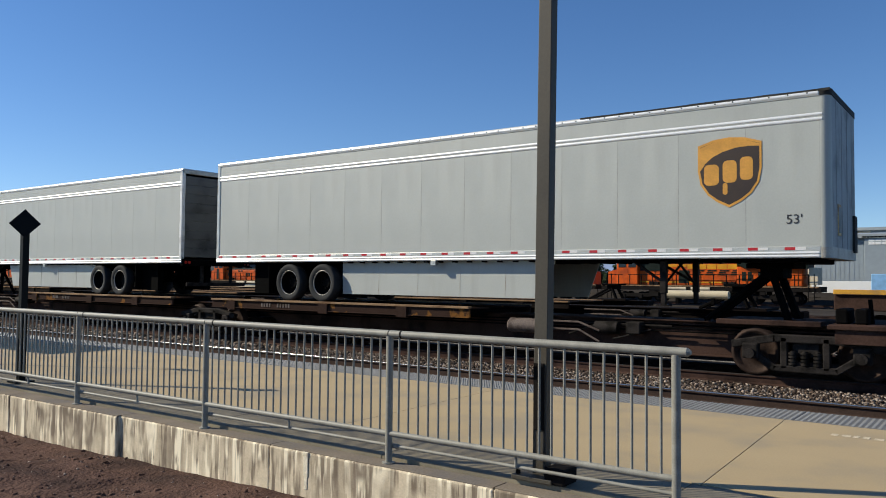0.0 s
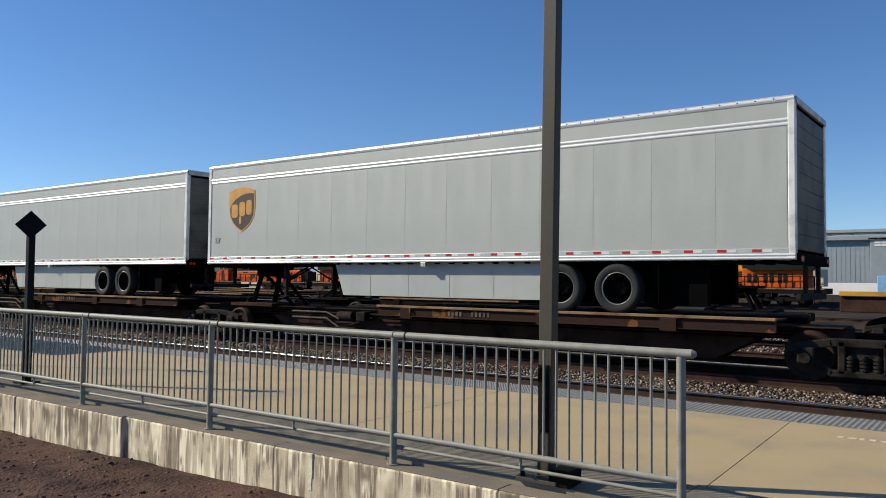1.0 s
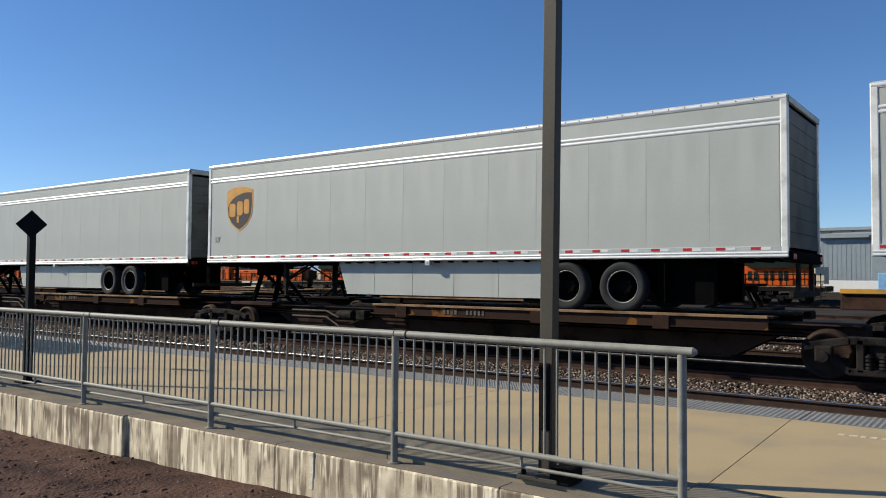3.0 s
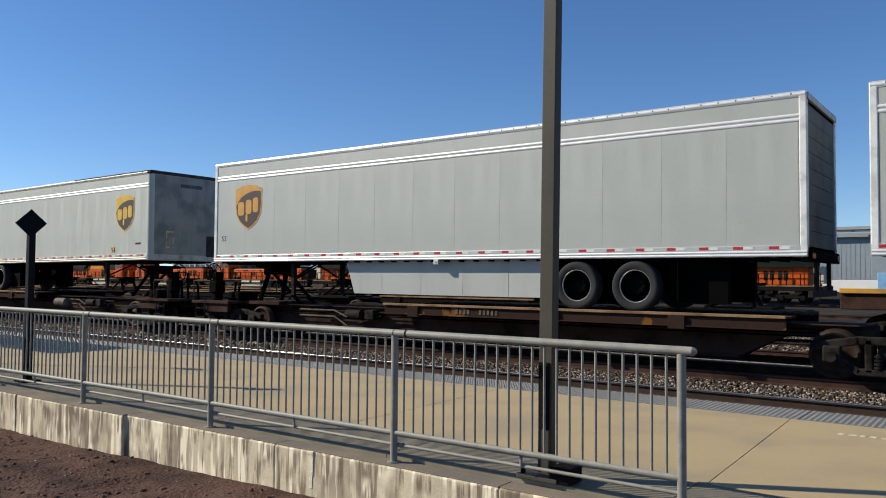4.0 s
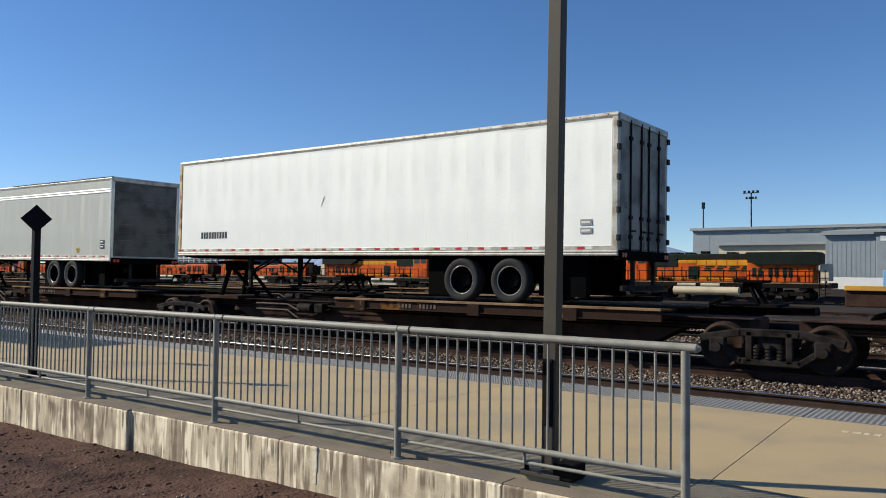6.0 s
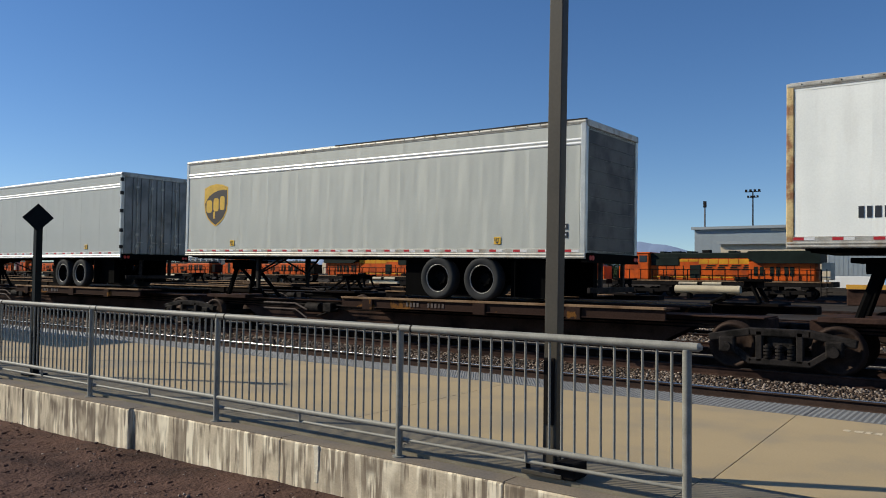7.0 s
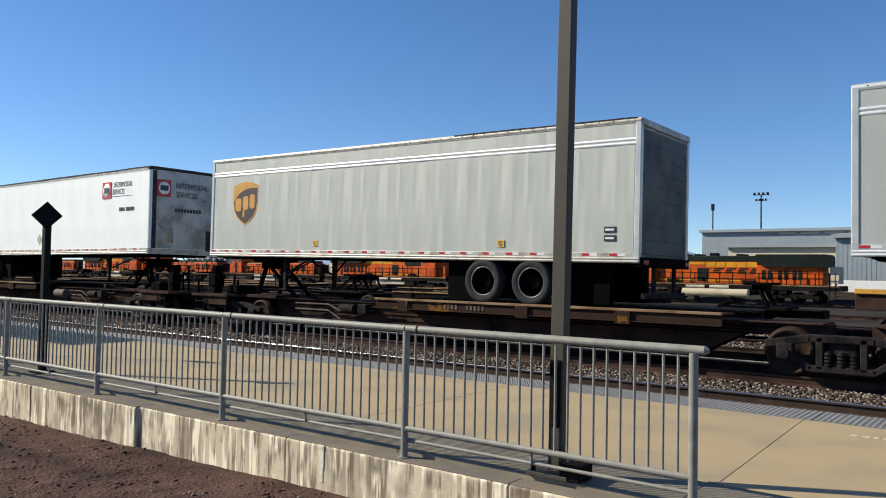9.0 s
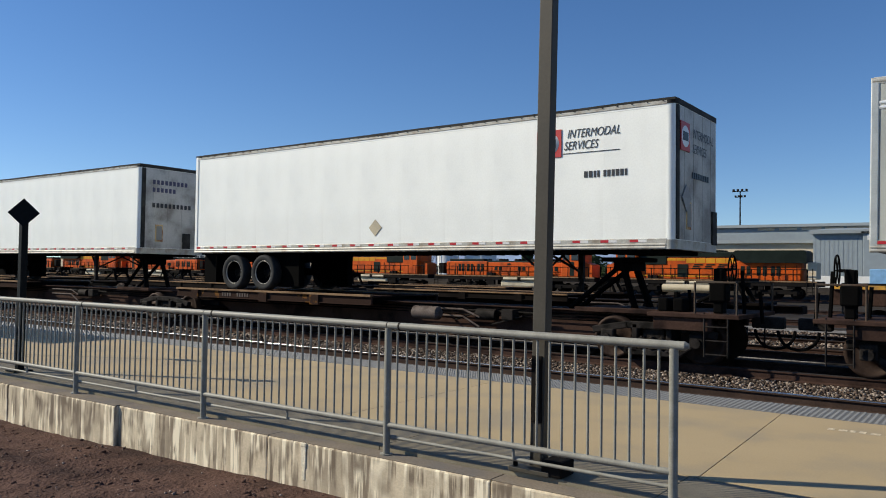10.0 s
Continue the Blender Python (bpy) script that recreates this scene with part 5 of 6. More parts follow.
    # labels low on the sides
    for t, xs in ((t5, (2.27, 11.31)), (t7, (2.23, 11.30)), (t8, (2.52, 11.47)), (t9, (4.52, 10.35))):
        for x in xs:
            bm = bmesh.new()
            box(bm, x - 0.09, x + 0.09, -HALF - 0.012, -HALF - 0.002, 2.20, 2.36, 0.004)
            lab = part("yellow_label", bm, M["label_yellow"], t, "square yellow warning label")
            lettering("label_word", "LIFT", 0.085, M["ink"], lab, pose(x - 0.078, -HALF - 0.014, 2.275), 0.0, 0.82)
            part("label_arrow", extrude_y(bmesh.new(), [(x - 0.05, 2.262), (x, 2.215), (x + 0.05, 2.262)], -HALF - 0.015, -HALF - 0.011), M["ink"], lab)
    # serial plates and dents on the older trailers
    for t, x, z in ((t7, 12.75, 2.33), (t9, 12.80, 2.33), (t6, 13.6, 2.35)):
        for k in range(2):
            pl = part("serial_plate", box(bmesh.new(), x, x + 0.26, -HALF - 0.014, -HALF - 0.002, z + 0.17 * k, z + 0.12 + 0.17 * k, 0.003), M["ink_grey" if t in (t6, t10) else "ink"], t, "small printed serial plate")
            part("plate_print", box(bmesh.new(), x + 0.03, x + 0.22, -HALF - 0.017, -HALF - 0.013, z + 0.04 + 0.17 * k, z + 0.08 + 0.17 * k), M["white_reflector"], pl)
    for t, x, z, ln, tilt in ((t5, 6.25, 3.2, 0.22, 6), (t5, 5.0, 2.55, 0.2, 70), (t6, 6.2, 3.3, 0.30, 25)):
        part("dent", box(bmesh.new(), -0.007, 0.007, -0.004, 0.003, -ln / 2, ln / 2, 0.003), M["alu_dirty"], t, "dark scuffed dent", at=pose(x, -HALF - 0.002, z, 0, tilt, 0))
    # articulated cars: joints between the trailers, couplers where two cars meet
    u = spine_unit
    u(-18.53, -19.2, -1.3, (-18.6, -9.67), -3.6, 1, (-0.3, 1), -8.8, (-19.2, -2.9))
    for x0, a, b, R in ((-36.28, -36.33, -19.2, -20.2), (-53.40, -53.28, -36.33, -37.33), (-70.66, -70.4, -53.28, -54.70)):
        u(x0, a, b, (R - 9.4, R - 0.3), x0 + 1.3, -1, None, None, (a,))
    u(-87.60, -88.3, -70.4, (-81.0, -71.95), -86.3, -1, (-89.1, -1), None, (-87.0,))
    u(-104.23, -107.1, -90.2, (-105.0, -97.86), -92.2, 1, (-89.3, 1), -96.85, (-107.1, -91.5))
    for x0, a, b, d in ((-124.29, -124.45, -107.1, (-117.5, -108.95)), (-141.52, -141.6, -124.45, (-134.8, -126.4)), (-158.72, -158.9, -141.6, (-152.2, -143.8))):
        u(x0, a, b, d, x0 + 1.3, -1, None, None, (a,))
    u(-175.88, -176.2, -158.9, (-169.2, -160.8), -174.5, -1, (-177.3, -1), None, (-175.1,))
    u(-193.59, -195.4, -178.3, (-194.3, -186.6), -180.6, 1, (-177.5, 1), -185.5, (-195.4, -179.7))
    u(-210.9, -212.4, -195.4, (-211.6, -203.9), -197.6, 1, None, None, (-212.4,))


# ---- beyond the tracks ----
def locomotive(label, panel="loco_yellow", low=False):
    """Diesel locomotive, nose towards -x, 22.3 m long; z = 0 is its rail. low: an older unit with a low narrow hood."""
    lo = thing("locomotive", label, "locomotive", group="parked locomotives")
    top = 3.30 if low else 3.9

    def piece(name, x0, x1, y0, y1, z0, z1, material, parent=lo, text="", bevel=0.02):
        if y1 < 0:
            part(name, box(bmesh.new(), x0, x1, -y1, -y0, z0, z1, bevel), M[material], parent, text)
        return part(name, box(bmesh.new(), x0, x1, y0, y1, z0, z1, bevel), M[material], parent, text)

    piece("underframe", 0.3, 22.0, -1.5, 1.5, 1.2, 1.72, "loco_black", bevel=0.03)
    hood = piece("hood", 4.4, 14.4, -1.05, 1.05, 1.72, top, "loco_orange", text="orange engine hood", bevel=0.08)
    for k in range(9 if low else 7):
        x = (4.7 if low else 7.5) + 1.0 * k
        za, zb = (1.95, 2.95) if low else (3.38 if k > 1 else 3.6, 3.86)
        piece("hood_door", x, x + 0.92, -1.07, 1.07, za, zb, panel, hood, "hood door", 0.01)
    if low:
        for x in (5.0, 5.6, 9.2, 9.8, 12.4, 13.0):
            piece("louvre", x, x + 0.4, -1.10, -1.06, 2.35, 2.85, "loco_dark", hood, bevel=0.01)
        for x in (7.4, 8.0, 11.2):
            piece("hood_window", x, x + 0.42, -1.10, -1.06, 3.0, 3.2, "loco_dark", hood, bevel=0.01)
    else:
        piece("filter_housing", 4.5, 7.45, -1.12, 1.12, 3.2, 4.05, "loco_dark", hood, "dark air filter housing")
        for k in range(4):
            # slanting dark shapes where the lettering stands
            for z, w in ((2.78, 0.86), (2.97, 0.6), (3.16, 0.86)):
                q = (z - 2.78) * 0.5
                part("dark_bar", extrude_y(bmesh.new(), [(10.1 + 1.22 * k + q, z), (10.1 + 1.22 * k + w + q, z), (10.16 + 1.22 * k + w + q, z + 0.12), (10.16 + 1.22 * k + q, z + 0.12)], -1.085, -1.045), M["loco_dark"], hood)
        piece("grille", 8.6, 9.7, -1.09, -1.04, 1.95, 3.25, "loco_dark", hood)
        for x in (5.2, 6.1, 7.0, 7.9):
            piece("door_seam", x - 0.03, x + 0.03, -1.075, -1.04, 1.8, 3.2, "loco_dark", hood, bevel=0.0)
    piece("lower_stripe", 4.5, 15.0, -1.08, -1.04, 1.98, 2.1, panel, hood, bevel=0.005)
    rad = piece("rear_hood", 14.4, 20.4, -1.15, 1.15, 1.72, min(3.6, top + 0.1), "loco_orange", bevel=0.08)
    for x in (14.9, 15.45, 16.4, 16.95, 17.7, 18.2):
        piece("louvre", x, x + 0.36, -1.18, -1.14, 2.2, 3.1, "loco_dark", rad, bevel=0.01)
    for x in (19.0, 20.0):
        piece("door_seam", x - 0.03, x + 0.03, -1.17, -1.14, 1.8, 3.2, "loco_dark", rad, bevel=0.0)
    if low:
        piece("radiator", 15.0, 20.0, -1.0, 1.0, 3.35, 3.72, "loco_dark", text="dark radiator housing", bevel=0.08)
        piece("roof", 4.3, 14.6, -0.9, 0.9, 3.26, 3.5, "loco_dark", bevel=0.1)
        for x in (6.2, 8.4, 10.6, 12.8):
            part("roof_fan", tube(bmesh.new(), (x, 0, 3.45), (x, 0, 3.72), 0.6, 18), M["loco_black"], lo)
    else:
        part("radiator", extrude_y(bmesh.new(), [(14.3, 3.95), (15.3, 3.42), (20.9, 3.42), (20.9, 4.45), (20.7, 4.62), (14.5, 4.62), (14.3, 4.45)], -1.5, 1.5), M["loco_dark"], lo, "dark flared radiator housing")
        piece("roof", 4.3, 14.4, -1.0, 1.0, 3.85, 4.5, "loco_dark", bevel=0.12)
        for x, w in ((5.4, 0.5), (6.6, 0.9), (8.2, 0.6), (12.4, 0.7)):
            piece("roof_hatch", x, x + w, -0.95, -0.2, 4.45, 4.68, "loco_dark", bevel=0.05)
        piece("exhaust", 9.6, 10.4, -0.35, 0.35, 4.45, 4.8, "loco_black", bevel=0.03)
    cab = piece("cab", 2.0, 4.4, -1.5, 1.5, 1.72, 4.45, "loco_orange", text="orange driver's cab", bevel=0.12)
    piece("cab_roof", 1.85, 4.55, -1.58, 1.58, 4.45, 4.6, "loco_orange", cab, bevel=0.05)
    for x in (2.25, 3.35):
        piece("window", x, x + 0.85, -1.53, -1.48, 3.55, 4.25, "glass_dark", cab)
    piece("cab_door", 2.75, 3.3, -1.52, -1.49, 1.85, 3.4, "loco_dark" if low else "loco_orange", cab, bevel=0.01)
    part("nose", extrude_y(bmesh.new(), [(0.8, 1.72), (0.85, 3.1), (2.0, 3.4), (2.0, 1.72)], -1.0, 1.0), M["loco_orange"], lo)
    piece("end_box", 20.9, 21.7, -1.0, 1.0, 1.9, 3.2 if low else 3.5, "shed_light" if panel == "loco_yellow" else "loco_black", bevel=0.06)
    piece("fuel_tank", 7.2, 12.4, -1.35, 1.35, 0.42, 1.22, "cream", text="dusty cream fuel tank", bevel=0.2)
    for x in (7.6, 10.0):
        for y in (-1.42, 1.42):
            part("air_reservoir", tube(bmesh.new(), (x, y, 1.38), (x + 1.9, y, 1.38), 0.19, 14), M["cream"], lo, "pale cylindrical air reservoir")
    for x in (4.6, 18.0):
        bm = bmesh.new()
        box(bm, x - 2.3, x + 2.3, -1.25, 1.25, 0.45, 0.85, 0.05)
        for d in (-1.9, 0, 1.9):
            for q in (-1, 1):
                tube(bm, (x + d, q * 0.68, 0.52), (x + d, q * 0.85, 0.52), 0.52, 20)
                box(bm, x + d - 0.2, x + d + 0.2, q * 1.2 - 0.12, q * 1.2 + 0.12, 0.3, 0.75, 0.03)
        part("bogie", bm, M["loco_black"], lo)
    for y in (-1.48, 1.48):
        for k in range(17):
            x = 1.0 + 1.25 * k
            part("handrail_post", tube(bmesh.new(), (x, y, 1.72), (x, y, 2.8), 0.055, 6), M["loco_black"], lo)
        part("handrail", tube(bmesh.new(), (1.0, y, 2.8), (21.0, y, 2.8), 0.04, 6), M["loco_black"], lo)
    for x, w, h_ in ((5.6, 1.0, 0.9), (6.2, 0.7, 0.5), (7.3, 0.5, 0.35), (13.2, 1.1, 0.8), (15.3, 0.9, 0.45), (16.6, 0.5, 0.6), (19.2, 0.7, 0.5)):
        piece("equipment_box", x, x + w, -1.45, -1.1, 1.55 - h_ - 0.1, 1.55 + (0.55 if h_ > 0.7 else 0.0), "loco_black")
    for x in (1.2, 21.2):
        for z in (0.35, 0.7, 1.05, 1.4):
            piece("step", x - 0.25, x + 0.25, -1.55, -1.3, z - 0.02, z + 0.02, "loco_black", bevel=0.0)
        for d in (-0.25, 0.25):
            part("grab_rail", tube(bmesh.new(), (x + d, -1.53, 0.3), (x + d, -1.53, 2.9), 0.045, 6), M["loco_black"], lo)
    piece("sill_stripe", 0.3, 21.8, -1.54, -1.49, 1.60, 1.72, "deck_lip", text="dusty sill stripe", bevel=0.005)
    return lo


def shed(name, label, x0, x1, y0, y1, z0, z1, z2, material, pitch):
    """A steel hall: ribbed cladding sheets, eaves trim and a low roof."""
    b = thing(name, label, "building")
    bm = bmesh.new()
    box(bm, x0, x1, y0, y1, z0, z1)
    w = part("wall", bm, material, b)
    bm = bmesh.new()
    x = x0
    while x < x1:
        box(bm, x, x + pitch * 0.4, y0 - 0.018, y0 + 0.02, z0, z1)
        x += pitch
    y = y0
    while y < y1:
        box(bm, x0 - 0.05, x0 + 0.02, y, y + pitch * 0.4, z0, z1)
        y += pitch
    part("cladding_ribs", bm, material, w)
    bm = bmesh.new()
    ym = (y0 + y1) / 2
    v = [bm.verts.new(p) for p in ((x0 - 0.4, y0 - 0.5, z1), (x1, y0 - 0.5, z1), (x1, ym, z2), (x0 - 0.4, ym, z2), (x0 - 0.4, y1, z1), (x1, y1, z1), (x0 - 0.4, y0 - 0.5, z1 - 0.4), (x1, y0 - 0.5, z1 - 0.4))]
    for f in ((0, 1, 2, 3), (3, 2, 5, 4), (6, 7, 1, 0), (6, 0, 3, 4)):
        bm.faces.new([v[i] for i in f])
    part("roof", bm, M["shed_pale"], b)
    return b


def far_things():
    shed("warehouse", "long pale grey metal warehouse behind the yard", -40.5, 60, 118, 160, 0.3, 8.9, 10.2, M["shed_grey"], 6.1)
    shed("metal_shed", "grey corrugated metal shed", -17.2, 40, 92, 116, 0.3, 6.55, 7.4, M["shed_grey"], 0.45)
    shed("low_building", "low cream building with flat dark roof edge", -31.0, -17.6, 100, 112, 0.3, 5.9, 6.0, M["shed_light"], 2.5)
    for k, (xa, xb) in enumerate([(-29.5, -27.2), (-26.6, -24.2), (-23.6, -21.1), (-20.6, -18.3), (-17.9, -15.2)]):
        sk = thing("roof_light", "pale translucent roof light strip on the warehouse", "skylight", group="roof lights")
        bm = bmesh.new()
        box(bm, xa, xb, 117.88, 117.98, 8.05, 8.40, 0.02)
        part("sheet", bm, M["shed_light"], sk)
    dr = thing("shed_door", "grey sliding shed door with a row of panes", "door")
    bm = bmesh.new()
    box(bm, -12.4, -5.5, 91.7, 91.94, 0.4, 6.15, 0.03)
    leaf = part("door_leaf", bm, M["shed_grey"], dr)
    for k in range(6):
        for z in (5.45, 5.77):
            bm = bmesh.new()
            box(bm, -12.0 + 0.62 * k, -11.44 + 0.62 * k, 91.66, 91.72, z, z + 0.27, 0.01)
            part("pane", bm, M["white_reflector"], leaf)
    bm = bmesh.new()
    box(bm, -12.6, -5.3, 91.5, 91.94, 6.16, 6.36, 0.02)
    part("door_track", bm, M["loco_black"], dr)
    bm = bmesh.new()
    box(bm, -16.8, 40, 88.0, 88.3, 0.3, 1.62, 0.03)
    solid("white_fence", bm, M["white_wall"], "low white boundary wall before the shed", "wall")
    bm = bmesh.new()
    box(bm, -9.15, -3.2, 71.0, 72.6, -0.35, 2.2, 0.06)
    solid("blue_container", bm, M["blue"], "light blue metal container", "container")
    # silo
    sl = thing("silo", "tall white cylindrical silo with a railed top", "silo")
    cx, cy, r = -80.2, 112, 1.92
    bm = bmesh.new()
    tube(bm, (cx, cy, -1.4), (cx, cy, 14.5), r, 40)
    tube(bm, (cx, cy, 14.5), (cx, cy, 15.0), r, 40, 0.5)
    part("shell", bm, M["silo_white"], sl)
    bm = bmesh.new()
    for k in range(20):
        p, q = 2 * math.pi * k / 20, 2 * math.pi * (k + 1) / 20
        tube(bm, (cx + r * math.cos(p), cy + r * math.sin(p), 14.4), (cx + r * math.cos(p), cy + r * math.sin(p), 15.35), 0.035, 5)
        for z in (14.9, 15.35):
            tube(bm, (cx + r * math.cos(p), cy + r * math.sin(p), z), (cx + r * math.cos(q), cy + r * math.sin(q), z), 0.05, 5)
    part("railing", bm, M["steel_dirty"], sl)
    bm = bmesh.new()
    box(bm, cx - 0.9, cx + 0.9, cy - 0.8, cy + 0.8, 14.6, 15.4, 0.05)
    part("top_gear", bm, M["loco_black"], sl)
    bm = bmesh.new()
    for d in (-0.25, 0.25):
        tube(bm, (cx - 0.6 + d, cy - r - 0.15, -1.4), (cx - 0.6 + d, cy - r - 0.15, 15.2), 0.05, 5)
    part("ladder", bm, M["white_wall"], sl)
    ph = thing("pump_house", "small white flat-roofed building beside the silo", "building")
    part("wall", box(bmesh.new(), -77.4, -73.9, 113, 118, -1.0, 6.2, 0.03), M["white_wall"], ph)
    part("roof", box(bmesh.new(), -77.6, -73.7, 112.8, 118.2, 6.2, 6.6, 0.03), M["shed_grey"], ph)
    wk = thing("works_building", "dark slate industrial building with a pale roof edge and white pipework", "building")
    wall = part("wall", box(bmesh.new(), -160, -139.5, 110, 124, -1.0, 9.9, 0.03), mat("slate_wall", (0.045, 0.058, 0.075), 0.6, var=0.15, scale=0.3, fine=3, bump=0.0), wk)
    part("roof", box(bmesh.new(), -160.4, -139.2, 109.6, 124.4, 9.9, 10.7, 0.05), M["white_wall"], wk)
    for x in (-156, -150.5, -145.5, -142):
        part("roof_vent", tube(bmesh.new(), (x, 112, 10.7), (x, 112, 11.5), 0.45, 12), M["shed_grey"], wk)
    for k in range(4):
        part("wall_band", box(bmesh.new(), -160, -139.5, 109.9, 110.02, 2.0 + 2.0 * k, 2.25 + 2.0 * k), M["shed_grey"], wall)
    for k in range(8):
        x = -157.5 + 2.0 * k
        part("pipe", tube(bmesh.new(), (x, 108.5, -1.0), (x, 108.5, 5.0 + 1.2 * (k % 3)), 0.14, 8), M["white_wall"], wk)
    for z in (2.4, 4.6):
        part("pipe", tube(bmesh.new(), (-158, 108.4, z), (-142, 108.4, z), 0.13, 8), M["white_wall"], wk)
    # poles
    for x, y, h, wood in ((-40.3, 122, 13.1, True), (-36.6, 135, 15.6, False)):
        lp = thing("light_mast" if not wood else "utility_pole", "tall yard floodlight mast" if not wood else "tall grey steel pole with a small lamp head", "mast" if not wood else "pole")
        bm = bmesh.new()
        tube(bm, (x, y, -1.4), (x, y, h), 0.16, 8, 0.1)
        part("pole", bm, M["pole_wood" if wood else "steel_dirty"], lp)
        bm = bmesh.new()
        if wood:
            box(bm, x - 0.22, x + 0.22, y - 0.2, y + 0.2, h - 0.9, h + 0.1, 0.05)
        else:
            box(bm, x - 1.3, x + 1.3, y - 0.06, y + 0.06, h, h + 0.12)
            for k in range(4):
                box(bm, x - 1.2 + 0.7 * k, x - 0.9 + 0.7 * k, y - 0.3, y + 0.1, h + 0.1, h + 0.45, 0.03)
                box(bm, x - 0.85 + 0.5 * k, x - 0.6 + 0.5 * k, y - 0.3, y + 0.1, h - 0.9, h - 0.6, 0.03)
            box(bm, x - 0.9, x + 0.95, y - 0.05, y + 0.05, h - 0.95, h - 0.88)
        part("lamp_head" if wood else "floodlights", bm, M["steel_dirty"], lp)
    # transmission towers
    for x, y, h in ((-147, 190, 15.9), (-142, 190, 15.4), (-170, 230, 12)):
        tw = thing("transmission_tower", "lattice steel transmission tower on the horizon", "tower")
        bm = bmesh.new()
        for sx in (-1, 1):
            for sy in (-1, 1):
                tube(bm, (x + sx * 1.3, y + sy * 1.3, -1.4), (x + sx * 0.35, y + sy * 0.35, h), 0.075, 4)
        for k in range(7):
            za, zb = -1.4 + (h + 1.4) * k / 7, -1.4 + (h + 1.4) * (k + 1) / 7
            wa, wb = 1.3 - 0.95 * k / 7, 1.3 - 0.95 * (k + 1) / 7
            tube(bm, (x - wa, y, za), (x + wb, y, zb), 0.045, 4), tube(bm, (x + wa, y, za), (x - wb, y, zb), 0.045, 4)
        part("lattice", bm, M["pole_wood"], tw)
        for z in (h, h - 2.0, h - 4.0):
            bm = bmesh.new()
            box(bm, x - 1.8, x + 1.8, y - 0.08, y + 0.08, z - 0.1, z + 0.1)
            part("crossarm", bm, M["pole_wood"], tw)
    # mountains, their haze put into the colour
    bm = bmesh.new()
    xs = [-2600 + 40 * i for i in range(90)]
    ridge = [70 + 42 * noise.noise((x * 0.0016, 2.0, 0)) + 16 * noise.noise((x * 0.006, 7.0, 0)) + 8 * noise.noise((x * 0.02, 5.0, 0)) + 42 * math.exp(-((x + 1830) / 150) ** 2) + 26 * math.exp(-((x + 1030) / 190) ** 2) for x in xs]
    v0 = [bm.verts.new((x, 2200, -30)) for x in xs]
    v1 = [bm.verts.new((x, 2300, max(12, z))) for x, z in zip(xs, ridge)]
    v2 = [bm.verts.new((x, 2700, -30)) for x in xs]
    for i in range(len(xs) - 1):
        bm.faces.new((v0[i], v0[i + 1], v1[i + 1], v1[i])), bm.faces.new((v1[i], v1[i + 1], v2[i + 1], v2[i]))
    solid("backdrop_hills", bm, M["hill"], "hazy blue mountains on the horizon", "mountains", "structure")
    # far scrub and trees: many small leaf clumps on short limbs
    rg = np.random.default_rng(21)
    pts, sz = [], []
    spots = [(-112 + 5.2 * i, 150 + (i * 37) % 30, 2.6 + (i * 13) % 3 * 0.7, 3.2 + (i * 7) % 3 * 0.9) for i in range(16)]
    spots += [(-55, 150, 3.5, 5.2), (-46, 165, 3.5, 4.8), (-71, 150, 3.0, 6.6), (-78, 152, 3.0, 5.6), (-86, 150, 1.7, 9.0), (-66, 155, 3.4, 5.6), (-61, 152, 3, 5.0), (-50, 158, 4, 5)]
    spots += [(-420 + 22 * i, 250 - (i * 29) % 40, 9, 5.0 + (i * 11) % 3) for i in range(12)]
    for cx, cy, rx, hz in spots:
        k = 1500
        u = rg.normal(size=(k, 3))
        u /= np.linalg.norm(u, axis=1)[:, None]
        lob = 0.75 + 0.25 * np.sin(u[:, 0] * 5 + cx) * np.cos(u[:, 2] * 4 + cy)
        p = u * (rg.random(k) ** 0.45 * lob)[:, None] * (rx, rx, hz * 0.55) + (cx, cy, 0.2 + hz * 0.5)
        pts.append(p), sz.append((0.12 + 0.16 * rg.random(k)) * (2.2 if rx > 6 else 1.0))
    many("far_woods", np.concatenate(pts), np.concatenate(sz), M["leaf"], "dark green distant trees and scrub", "trees", 22, 0.5)
    # locomotives in line on the far track
    first = locomotive("orange and black diesel locomotive with yellow hood panel")
    zr = ground_z(80) + 0.32
    first.matrix_basis = pose(-36.2, 80.0, zr)
    plain = locomotive("all-orange older diesel locomotive with a low hood", "loco_orange", True)
    for k, (x, y, flip) in enumerate(((-58.6, 80.0, 180), (-81.3, 80.0, 180), (-104.0, 80.0, 0), (-126.8, 80, 0), (-149.5, 80, 180), (-172.3, 80, 0), (-195, 80, 0), (-217.8, 80, 180), (-240.5, 80, 0))):
        m = pose(x, y, zr) if not flip else pose(x + 22.3, y, zr, 0, 0, 180)
        if k == 0:
            plain.matrix_basis = m
        else:
            copy_thing(first if k in (1, 4, 6) else plain, m)
    # parked string of empty spine cars, and a flat wagon behind it
    yp, zp = 25.2, ground_z(25.2) + 0.52
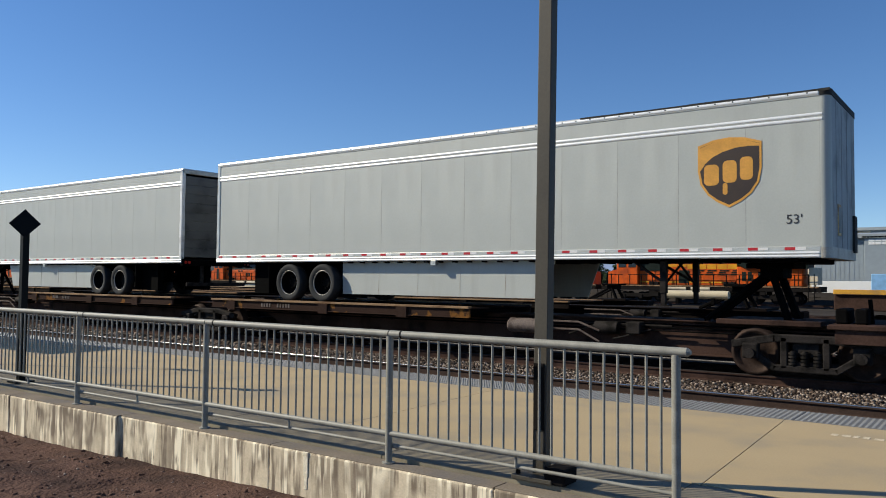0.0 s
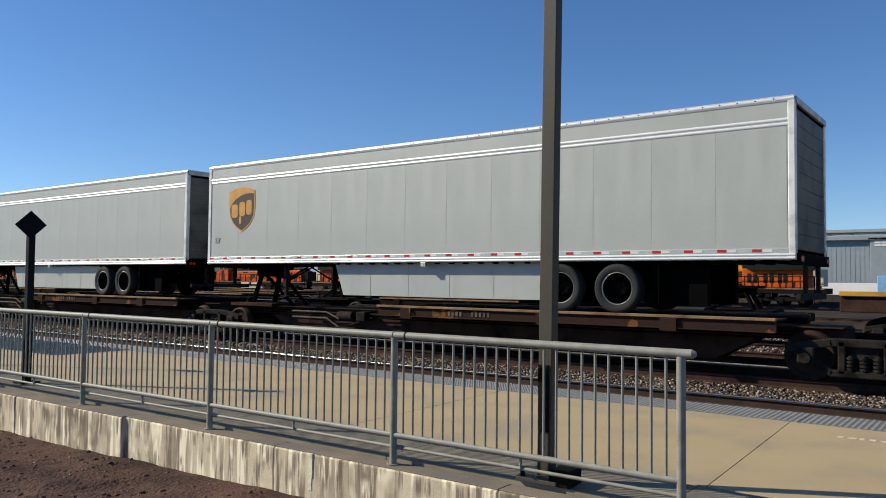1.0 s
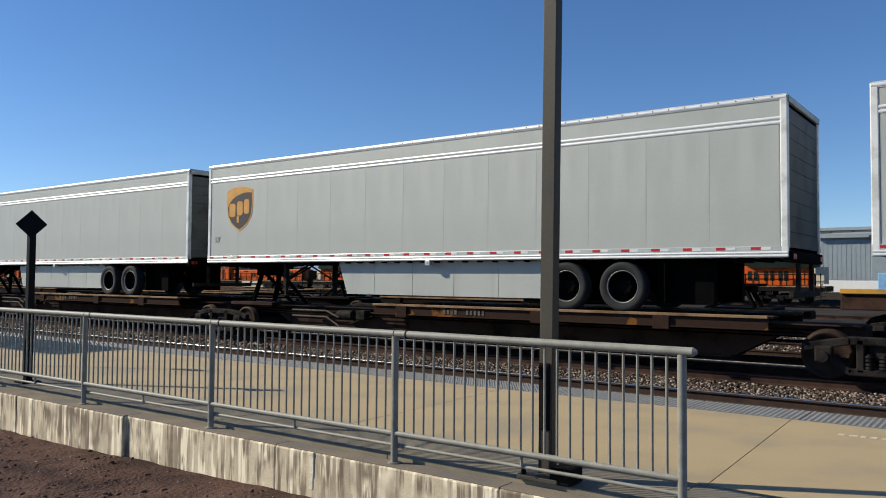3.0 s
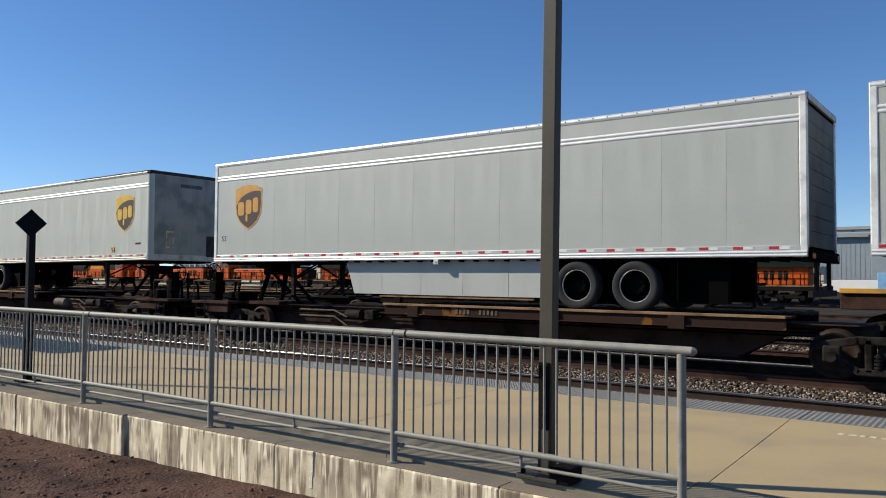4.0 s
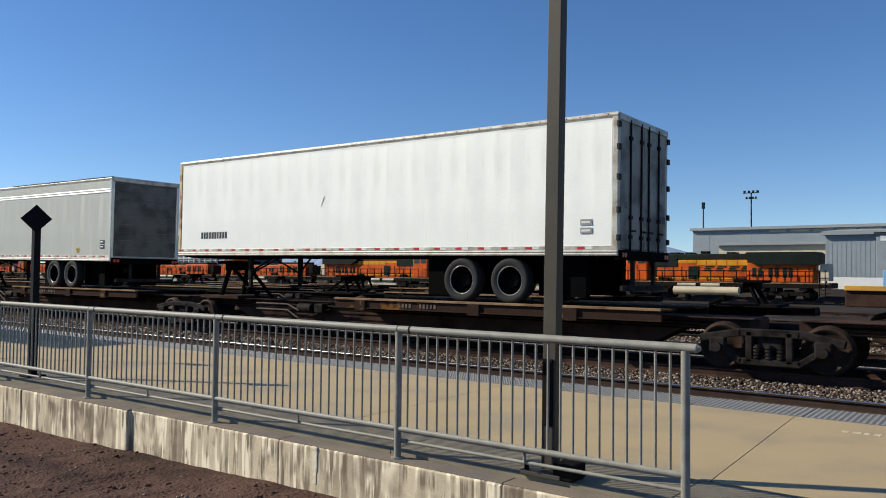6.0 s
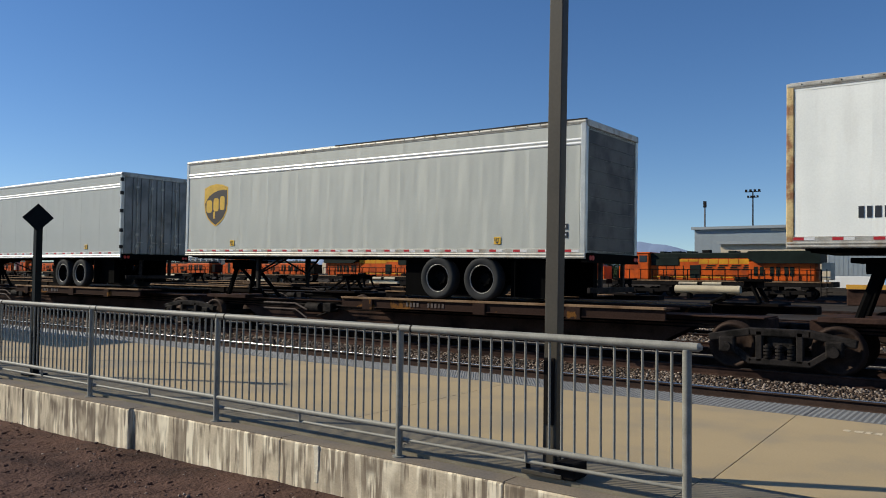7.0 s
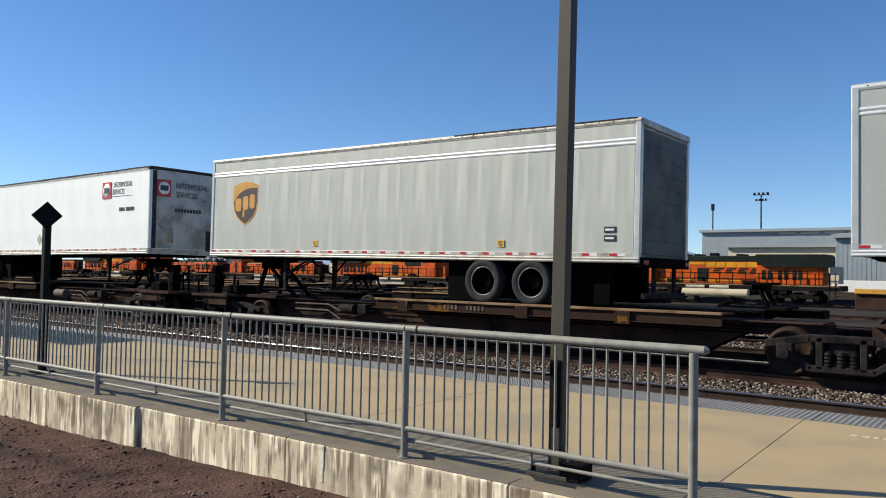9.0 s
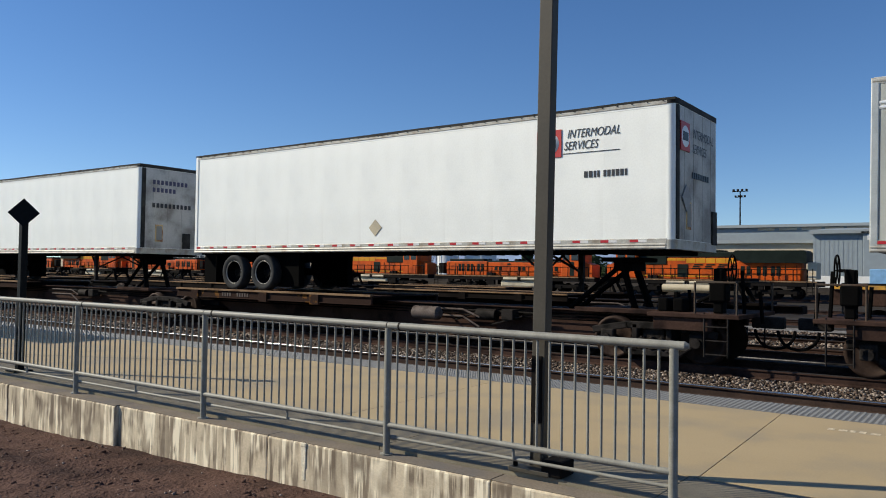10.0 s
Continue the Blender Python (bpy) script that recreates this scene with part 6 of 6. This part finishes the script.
    for k in range(7):
        x0 = -21.7 - 17.1 * k
        pk = spine_unit(x0, x0, x0 + 17.1, (x0 + 1.0, x0 + 9.6), x0 + 14.9, 1, None, None, (x0,), at=pose(x0, yp, zp), hz=1.52)
        copy_thing(pk, pose(x0 - 9.0, 36.0, ground_z(36.0) + 0.52))
        copy_thing(pk, pose(x0 * 1.0 - 22.0, 52.0, ground_z(52.0) + 0.52, 0, 0, 180))
    bm = bmesh.new()
    tube(bm, (-8.95, 24.3, 1.07), (-6.95, 24.3, 1.07), 0.13, 18)
    tk = thing("cream_tank", "cream painted cylindrical tank on a parked spine car", "tank")
    part("shell", bm, M["cream"], tk)
    for x in (-8.5, -7.4):
        bm = bmesh.new()
        box(bm, x - 0.05, x + 0.05, 24.15, 24.45, 0.78, 0.96, 0.005)
        part("cradle", bm, M["car_black"], tk)
    fc = thing("flat_wagon", "parked flat wagon with a yellow deck edge", "rail car")
    bm = bmesh.new()
    box(bm, -4.0, 12, 23.9, 26.5, zp + 0.82, zp + 1.26, 0.03)
    part("deck", bm, M["car_brown"], fc)
    bm = bmesh.new()
    box(bm, -4.0, 12, 23.82, 23.9, zp + 1.27, zp + 1.40, 0.01)
    part("deck_edge", bm, M["mow_yellow"], fc, "yellow deck edge")
    for x in (-2.2, 10.0):
        bogie(fc, x, False)
    for ob in fc.children:
        if ob.name.startswith("bogie"):
            ob.matrix_basis = pose(0, yp, zp)


# ---- put it together ----
ground()
soil()
ballast()
track(YA, -120, 60, head="rail_head")
track(YB, -120, 60)
for y_ in YARD:
    track(y_, -420, 120, ground_z(y_) + 0.42 + 0.1, ties=False)
platform()
retaining_wall()
fence()
lamp_post()
diamond_sign()
tall_sign()
shade_canopy()
train()
far_things()


def motions():
    """The whole train rolls past on its track; the wheelsets turn with it."""
    times = [0.5 * k for k in range(21)]
    for ob, x0 in MOVERS:
        lean, lift = LEAN.get(ob.name, (0.0, 0.0))
        walk(ob, [(t, pose(x0 + gone(t), YB, lift, 0, lean, 0)) for t in times])
    for ob, dx in WHEELSETS:
        z = 0.22
        walk(ob, [(k / 30, pose(dx, 0, z, 0, math.degrees(gone(k / 30) / 0.42), 0)) for k in range(301)])


motions()
